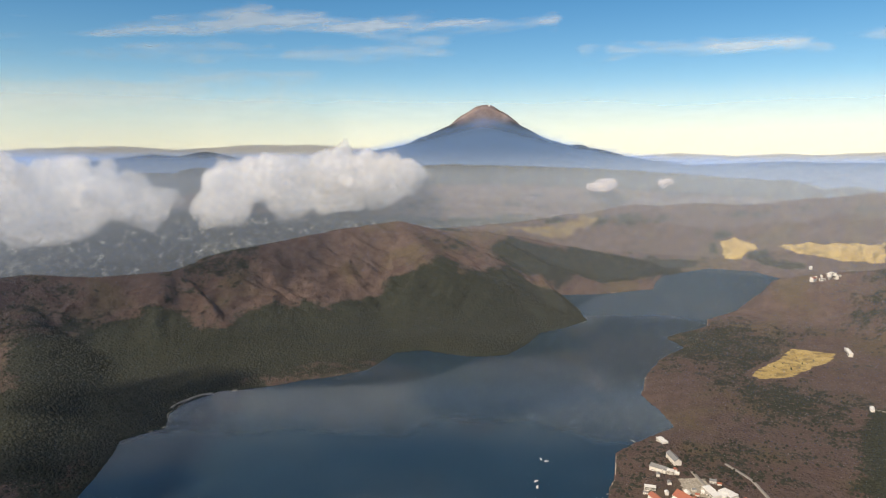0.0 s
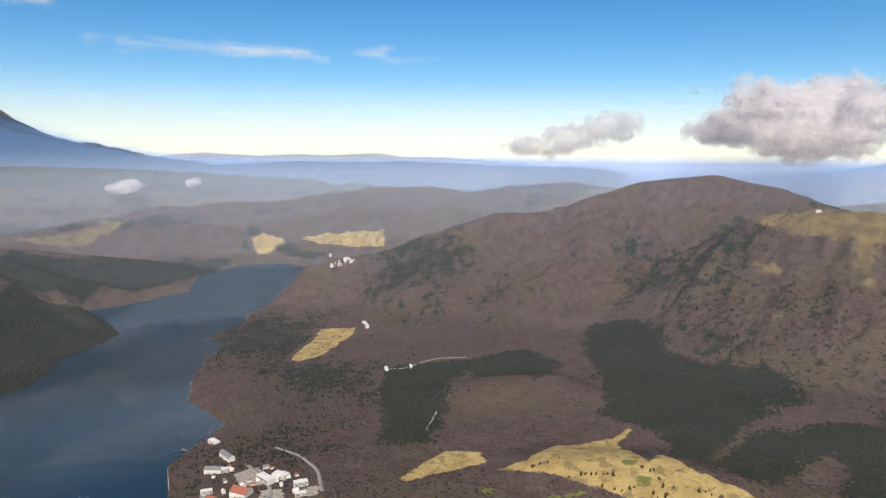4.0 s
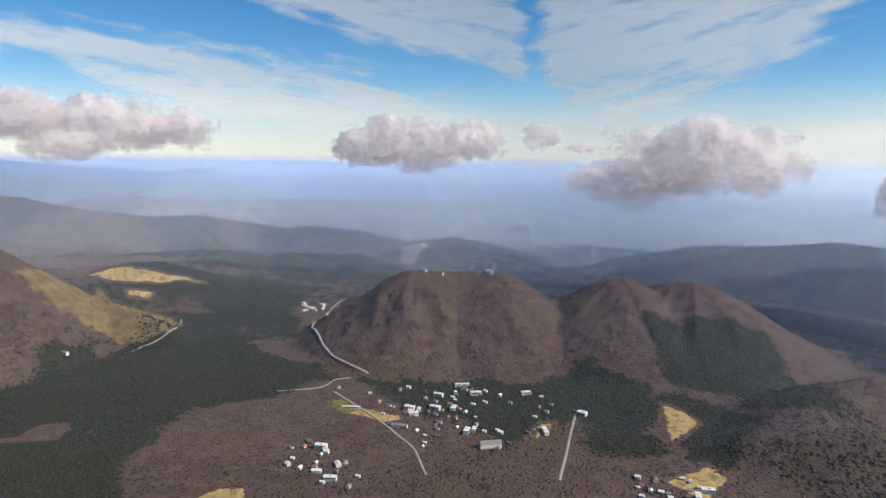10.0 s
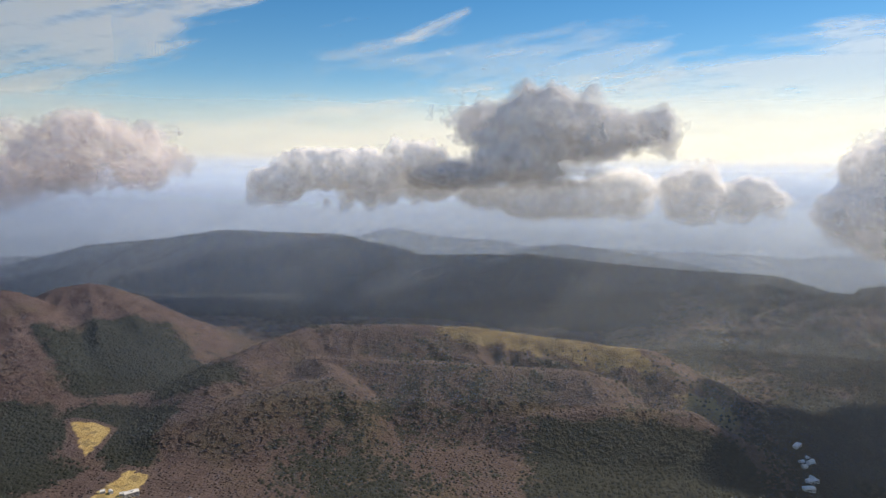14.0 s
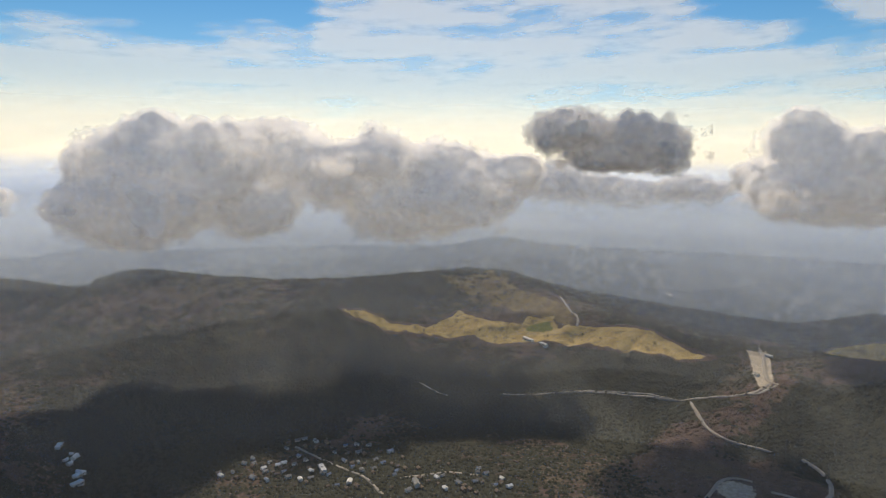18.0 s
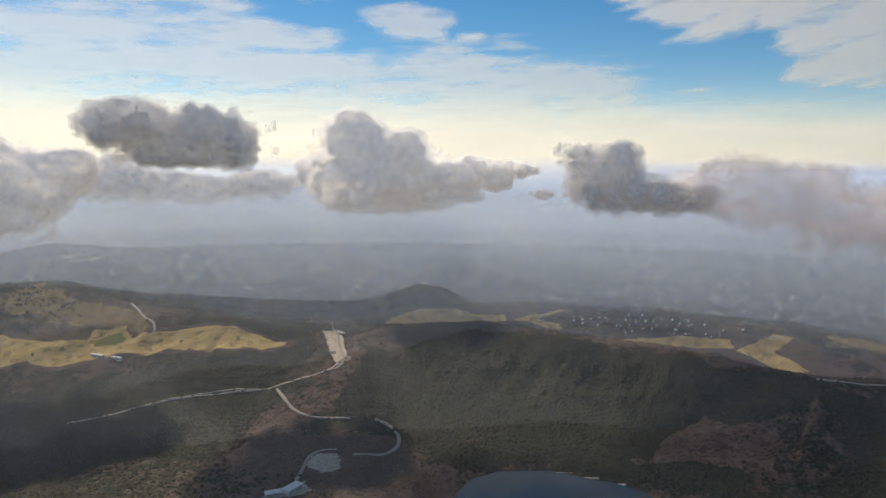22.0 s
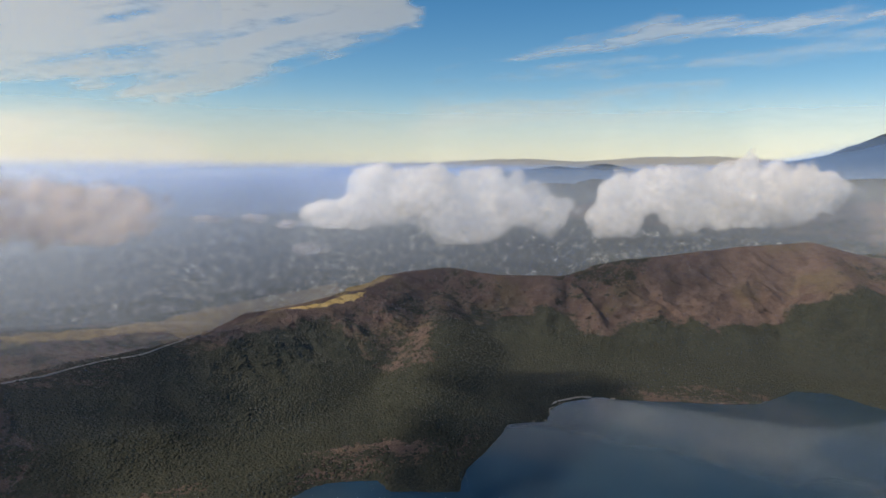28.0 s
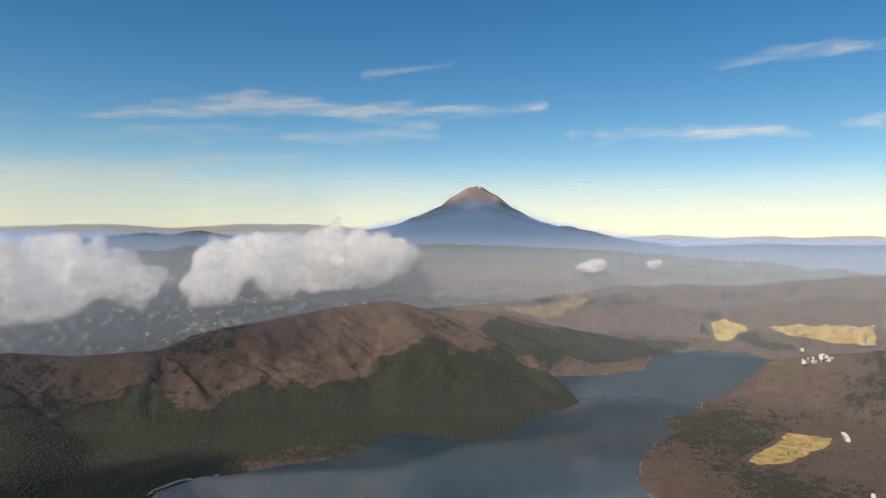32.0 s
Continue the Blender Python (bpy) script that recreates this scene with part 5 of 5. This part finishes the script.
ROOFS = {"grey": plain("grey_tiles", (0.16, 0.17, 0.18), (0.27, 0.28, 0.29), 0.6), "white": plain("pale_metal_roof", (0.62, 0.63, 0.63), (0.82, 0.82, 0.80), 0.5),
         "red": plain("red_roof", (0.30, 0.10, 0.07), (0.42, 0.16, 0.11), 0.7), "brown": plain("brown_roof", (0.12, 0.09, 0.075), (0.2, 0.155, 0.13), 0.7), "blue": plain("blue_roof", (0.12, 0.17, 0.26), (0.2, 0.27, 0.38), 0.6)}
GLASS = plain("window_glass", (0.02, 0.025, 0.03), (0.05, 0.06, 0.07), 0.15)


def box(bm, x0, x1, y0, y1, z0, z1):
    v = [bm.verts.new(p) for p in ((x0, y0, z0), (x1, y0, z0), (x1, y1, z0), (x0, y1, z0), (x0, y0, z1), (x1, y0, z1), (x1, y1, z1), (x0, y1, z1))]
    for f in ((0, 3, 2, 1), (4, 5, 6, 7), (0, 1, 5, 4), (1, 2, 6, 5), (2, 3, 7, 6), (3, 0, 4, 7)):
        bm.faces.new([v[i] for i in f])


def finish(name, bm, mat, parent, label=""):
    me = bpy.data.meshes.new(name)
    bm.normal_update()
    bm.to_mesh(me)
    bm.free()
    me.materials.append(mat)
    return part(name, me, parent, label)


def building(name, label, group, length, depth, height, roof, wall, flat=False):
    """A house along x: wall block sunk into the slope, roof with eaves, a band of windows on either long side."""
    root = tagged(new(name), label, "house" if not flat else "building", group)
    a, b = length / 2, depth / 2
    bm = bmesh.new()
    box(bm, -a, a, -b, b, -5, height)
    if not flat:
        rise = depth * 0.32
        for s in (-1, 1):
            v = [bm.verts.new(p) for p in ((s * a * 0.999, -b, height), (s * a * 0.999, b, height), (s * a * 0.999, 0, height + rise))]
            bm.faces.new(v)
    body = finish("wall", bm, wall, root)
    bm = bmesh.new()
    if flat:
        box(bm, -a - 0.4, a + 0.4, -b - 0.4, b + 0.4, height, height + 0.7)
        box(bm, -a * 0.3, a * 0.1, -b * 0.4, b * 0.4, height + 0.7, height + 3.2)
    else:
        e, t = 0.8, 0.45
        top, low = height + rise + t, height - e * 0.64 + 0.2
        prof = [(-b - e, low), (0, top - t), (b + e, low), (b + e, low + t), (0, top), (-b - e, low + t)]
        ends = [[bm.verts.new((x, p[0], p[1])) for p in prof] for x in (-a - e, a + e)]
        for i in range(6):
            j = (i + 1) % 6
            bm.faces.new((ends[0][i], ends[0][j], ends[1][j], ends[1][i]))
        for end in ends:
            bm.faces.new((end[0], end[1], end[4], end[5]))
            bm.faces.new((end[1], end[2], end[3], end[4]))
    finish("roof", bm, ROOFS[roof], root)
    storeys = max(int(height / 3.2), 1)
    for s in (-1, 1):
        for st in range(storeys if flat else 1):
            for x in ((0.0,) if flat else (-a * 0.5, a * 0.5)):
                w = a * 0.92 if flat else a * 0.28
                bm = bmesh.new()
                box(bm, x - w, x + w, s * b - 0.06, s * b + 0.06, st * 3.2 + 1.0, st * 3.2 + 2.5)
                finish("window", bm, GLASS, root)
    return root


def stand(x, y, turn, lift=0.0):
    z = float(relief(np.array([float(x)]), np.array([float(y)]))[0][0]) + lift
    a, b, c, q = drawn(x, y, z)
    return pose(a, b, c, 0, 0, turn) @ Matrix.Diagonal((q, q, q, 1))


def put(ob, m):
    ob.matrix_world = m
    return ob


PROTO = {
    "grey": building("house", "white plastered house with a grey tiled roof", "houses", 13, 9, 5.6, "grey", PLASTER),
    "white": building("house", "pale house with a light metal roof", "houses", 12, 9, 5.8, "white", PLASTER),
    "brown": building("house", "timber house with a dark brown roof", "houses", 12, 8.5, 5.2, "brown", TIMBER),
    "red": building("house", "plastered house with a red roof", "houses", 12, 9, 5.6, "red", PLASTER),
    "blue": building("house", "plastered house with a blue-grey metal roof", "houses", 14, 9, 6, "blue", PLASTER),
    "inn": building("inn", "flat-roofed pale hotel block of three storeys", "hotels", 30, 14, 10.5, "white", PLASTER, True),
}
MIX = {"village": ["grey", "white", "white", "brown", "red", "white", "inn"], "town": ["grey", "grey", "blue", "brown", "brown", "grey", "white", "brown"],
       "resort": ["grey", "red", "white", "inn", "white"], "hamlet": ["white", "white", "inn"], "estate": ["brown", "grey", "brown", "red", "grey"]}
used = set()
rng = random.Random(11)
for outline, count, kind in TOWNS:
    xs, ys = [p[0] for p in outline], [p[1] for p in outline]
    cx, cy = [], []
    tries = 0
    axis = rng.uniform(0, 90)
    while len(cx) < count and tries < 6000:
        tries += 1
        x, y = rng.uniform(min(xs), max(xs)), rng.uniform(min(ys), max(ys))
        if outline_distance(np.array([x]), np.array([y]), outline)[0] < 0 or outline_distance(np.array([x]), np.array([y]), LAKE)[0] > -12:
            continue
        if any((x - a) ** 2 + (y - b) ** 2 < 17 ** 2 for a, b in zip(cx, cy)):
            continue
        if any(to_segment(x, y, p, q)[0] < w * 0.5 + 9 for w, l in ROADS for p, q in zip(l, l[1:])):
            continue
        cx.append(x), cy.append(y)
        key = rng.choice(MIX[kind])
        m = stand(x, y, axis + rng.choice((0, 90)) + rng.uniform(-12, 12)) @ Matrix.Scale(rng.uniform(0.8, 1.25), 4)
        if key in used:
            made = copy_thing(PROTO[key], m)
            made.matrix_basis = m
        else:
            put(PROTO[key], m)
            used.add(key)
for x, y, length, depth, height, turn, roof in SINGLE:
    flat = roof == "white" and length > 28
    name = "hotel" if flat else "house"
    label = {"white": "large white building with a pale flat roof" if flat else "white house with a light roof", "grey": "long pale building with a grey pitched roof", "red": "large building with a red-brown roof"}[roof]
    put(building(name, label, "", length, depth, height, roof, PLASTER, flat), stand(x, y, turn))


# ---- single trees on the grassland ----
def tuft(bm, x, y, z, rx, rz, seed):
    r = bmesh.ops.create_icosphere(bm, subdivisions=1, radius=1.0)
    g = random.Random(seed)
    for v in r["verts"]:
        k = g.uniform(0.72, 1.2)
        v.co = Vector((x + v.co.x * rx * k, y + v.co.y * rx * k, z + v.co.z * rz * k))


def cone(bm, z0, z1, r0, r1, sides=7, x=0.0, y=0.0):
    a = [bm.verts.new((x + r0 * math.cos(i * 6.2832 / sides), y + r0 * math.sin(i * 6.2832 / sides), z0)) for i in range(sides)]
    b = [bm.verts.new((x + r1 * math.cos(i * 6.2832 / sides), y + r1 * math.sin(i * 6.2832 / sides), z1)) for i in range(sides)]
    for i in range(sides):
        bm.faces.new((a[i], a[(i + 1) % sides], b[(i + 1) % sides], b[i]))
    bm.faces.new(b)
    bm.faces.new(a[::-1])


BARK = plain("bark", (0.06, 0.045, 0.035), (0.11, 0.085, 0.065), 0.95, 2.0)
NEEDLES = plain("dark_needles", (0.018, 0.03, 0.014), (0.05, 0.07, 0.03), 0.95, 0.5)
LEAVES = plain("rusty_leaves", (0.10, 0.06, 0.03), (0.17, 0.11, 0.055), 0.95, 0.5)


def tree(kind, seed):
    g = random.Random(seed)
    root = tagged(new(kind), "dark evergreen standing alone on dry golden grass" if kind == "cedar_tree" else "rusty brown broadleaf tree on dry golden grass", "tree", "trees on the golf course")
    bm = bmesh.new()
    cone(bm, -1.5, 5.0, 0.45, 0.22)
    for k in range(3):
        a = g.uniform(0, 6.28)
        cone(bm, 3.0 + k, 4.6 + k, 0.14, 0.06, 5, 0.8 * math.cos(a), 0.8 * math.sin(a))
    finish("trunk", bm, BARK, root)
    bm = bmesh.new()
    for k in range(13):
        t = k / 12
        a = g.uniform(0, 6.28)
        if kind == "cedar_tree":
            w = 3.2 * (1 - t) + 0.5
            tuft(bm, w * 0.5 * math.cos(a), w * 0.5 * math.sin(a), 2.2 + t * 9.0, w * 0.62, 1.5, seed * 31 + k)
        else:
            w = 3.2 * math.sin(0.5 + 2.4 * t)
            tuft(bm, w * math.cos(a), w * math.sin(a), 3.0 + 3.8 * t, 1.9, 1.4, seed * 37 + k)
    finish("crown", bm, NEEDLES if kind == "cedar_tree" else LEAVES, root)
    return root


kinds = [tree("cedar_tree", 1), tree("cedar_tree", 2), tree("broadleaf_tree", 3)]
for i, (x, y) in enumerate(LONE_TREES):
    m = stand(x, y, rng.uniform(0, 360)) @ Matrix.Scale(rng.uniform(0.7, 1.25), 4)
    k = kinds[(0, 1, 2, 0, 1)[i % 5]]
    if i < 3:
        k = kinds[i]
        put(k, m)
    else:
        copy_thing(k, m).matrix_basis = m

# ---- masts on the summits ----
STEEL = plain("grey_steel", (0.16, 0.16, 0.17), (0.28, 0.28, 0.29), 0.5)
PALE_STEEL = plain("white_dish", (0.6, 0.6, 0.6), (0.75, 0.75, 0.74), 0.5)


def mast(x, y, tall, wide, dishes, label):
    root = tagged(new("radio_mast"), label, "mast", "masts on the summits")
    levels = max(int(tall / (wide * 1.1)), 3)
    for sx, sy in ((-1, -1), (1, -1), (1, 1), (-1, 1)):
        bm = bmesh.new()
        b0, b1 = wide / 2, wide * 0.3
        cone(bm, -4, tall, 0.5, 0.35, 6)
        for v in bm.verts:
            t = (v.co.z + 4) / (tall + 4)
            v.co.x += sx * (b0 + (b1 - b0) * t)
            v.co.y += sy * (b0 + (b1 - b0) * t)
        finish("leg", bm, STEEL, root)
    for k in range(1, levels + 1):
        z = tall * k / levels
        w = wide / 2 + (wide * 0.3 - wide / 2) * k / levels
        bm = bmesh.new()
        box(bm, -w - 0.3, w + 0.3, -w - 0.3, w + 0.3, z - 0.25, z + 0.15)
        finish("platform", bm, STEEL, root)
    for k in range(dishes):
        a = k * 2.3
        bm = bmesh.new()
        cone(bm, -0.5, 0.5, 1.9, 1.2, 12)
        for v in bm.verts:
            px, pz = v.co.x, v.co.z
            v.co = Vector((math.cos(a) * (wide * 0.45 + pz) - math.sin(a) * px, math.sin(a) * (wide * 0.45 + pz) + math.cos(a) * px, tall * (0.55 + 0.12 * k) + v.co.y))
        finish("dish", bm, PALE_STEEL, root)
    put(root, stand(x, y, 20))


for row in MASTS:
    mast(*row)


# ---- lakeside: boats, jetties, parked cars ----
WHITE_PAINT = plain("white_boat_paint", (0.72, 0.72, 0.72), (0.85, 0.85, 0.84), 0.35)
PLANK = plain("weathered_planks", (0.25, 0.2, 0.16), (0.4, 0.34, 0.27), 0.9, 1.0)


def boat():
    root = tagged(new("boat"), "small white pleasure boat on the lake", "boat", "boats on the lake")
    bm = bmesh.new()
    rings_ = []
    for t in (-1, -0.6, 0, 0.5, 0.85, 1.0):
        w = 1.7 * (1 - max(t, 0) ** 2.2) + 0.08
        rings_.append([bm.verts.new((t * 6, s * w * f, z)) for s, f, z in ((-1, 1, 1.3), (-1, 0.6, -0.4), (1, 0.6, -0.4), (1, 1, 1.3))])
    for a, b in zip(rings_, rings_[1:]):
        for i in range(4):
            bm.faces.new((a[i], a[(i + 1) % 4], b[(i + 1) % 4], b[i]))
    bm.faces.new(rings_[0])
    finish("hull", bm, WHITE_PAINT, root)
    bm = bmesh.new()
    box(bm, -3.4, 1.6, -1.1, 1.1, 1.25, 2.9)
    bmesh.ops.bevel(bm, geom=bm.edges[:], offset=0.2, segments=2, affect="EDGES")
    cab = finish("cabin", bm, WHITE_PAINT, root)
    bm = bmesh.new()
    box(bm, -3.0, 1.2, -1.13, 1.13, 1.9, 2.5)
    finish("window", bm, GLASS, cab)
    return root


b0 = boat()
for i, (x, y, turn) in enumerate(BOATS):
    m = pose(x, y, 0.3, 0, 0, turn)
    if i == 0:
        put(b0, m)
    else:
        copy_thing(b0, m)


def jetty(x0, y0, x1, y1):
    root = tagged(new("jetty"), "low wooden jetty with piles at the lake shore", "jetty", "jetties")
    n = math.hypot(x1 - x0, y1 - y0)
    for k in range(int(n / 2)):
        bm = bmesh.new()
        box(bm, k * 2.0, k * 2.0 + 1.9, -1.6, 1.6, 1.1, 1.35)
        finish("plank", bm, PLANK, root)
    for k in range(int(n / 6) + 1):
        for s in (-1.4, 1.4):
            bm = bmesh.new()
            cone(bm, -4, 1.7, 0.22, 0.2, 7, k * 6.0, s)
            finish("pile", bm, PLANK, root)
    put(root, pose(x0, y0, 0, 0, 0, math.degrees(math.atan2(y1 - y0, x1 - x0))))


for row in JETTIES:
    jetty(*row)

CAR_PAINT = [plain("white_car_paint", (0.7, 0.7, 0.7), (0.8, 0.8, 0.8), 0.3), plain("silver_car_paint", (0.4, 0.41, 0.42), (0.5, 0.5, 0.51), 0.3), plain("dark_car_paint", (0.03, 0.03, 0.04), (0.06, 0.06, 0.07), 0.3)]
RUBBER = plain("tyre_rubber", (0.02, 0.02, 0.02), (0.035, 0.035, 0.035), 0.9)


def car(paint, label):
    root = tagged(new("parked_car"), label, "car", "parked cars")
    bm = bmesh.new()
    box(bm, -2.1, 2.1, -0.85, 0.85, 0.35, 0.95)
    bmesh.ops.bevel(bm, geom=bm.edges[:], offset=0.15, segments=2, affect="EDGES")
    finish("body", bm, paint, root)
    bm = bmesh.new()
    box(bm, -1.5, 1.0, -0.75, 0.75, 0.9, 1.5)
    bmesh.ops.bevel(bm, geom=bm.edges[:], offset=0.22, segments=2, affect="EDGES")
    finish("cabin", bm, GLASS, root)
    for sx in (-1.3, 1.3):
        for sy in (-0.8, 0.8):
            bm = bmesh.new()
            cone(bm, -0.12, 0.12, 0.33, 0.33, 10)
            for v in bm.verts:
                v.co = Vector((sx + v.co.x, sy + v.co.z, 0.33 + v.co.y))
            finish("wheel", bm, RUBBER, root)
    return root


cars = [car(CAR_PAINT[0], "white car parked on the lakeside lot"), car(CAR_PAINT[1], "silver car parked on the lakeside lot"), car(CAR_PAINT[2], "dark car parked on the lakeside lot")]
cx0, cy0, cturn = CAR_PARK
for i in range(24):
    row, col = divmod(i, 8)
    c, s = math.cos(radians(cturn)), math.sin(radians(cturn))
    dx, dy = row * 11.0, col * 3.2
    m = stand(cx0 + dx * c - dy * s, cy0 + dx * s + dy * c, cturn, 0.15)
    if i < 3:
        put(cars[i], m)
    else:
        copy_thing(cars[(i * 7) % 3], m).matrix_basis = m
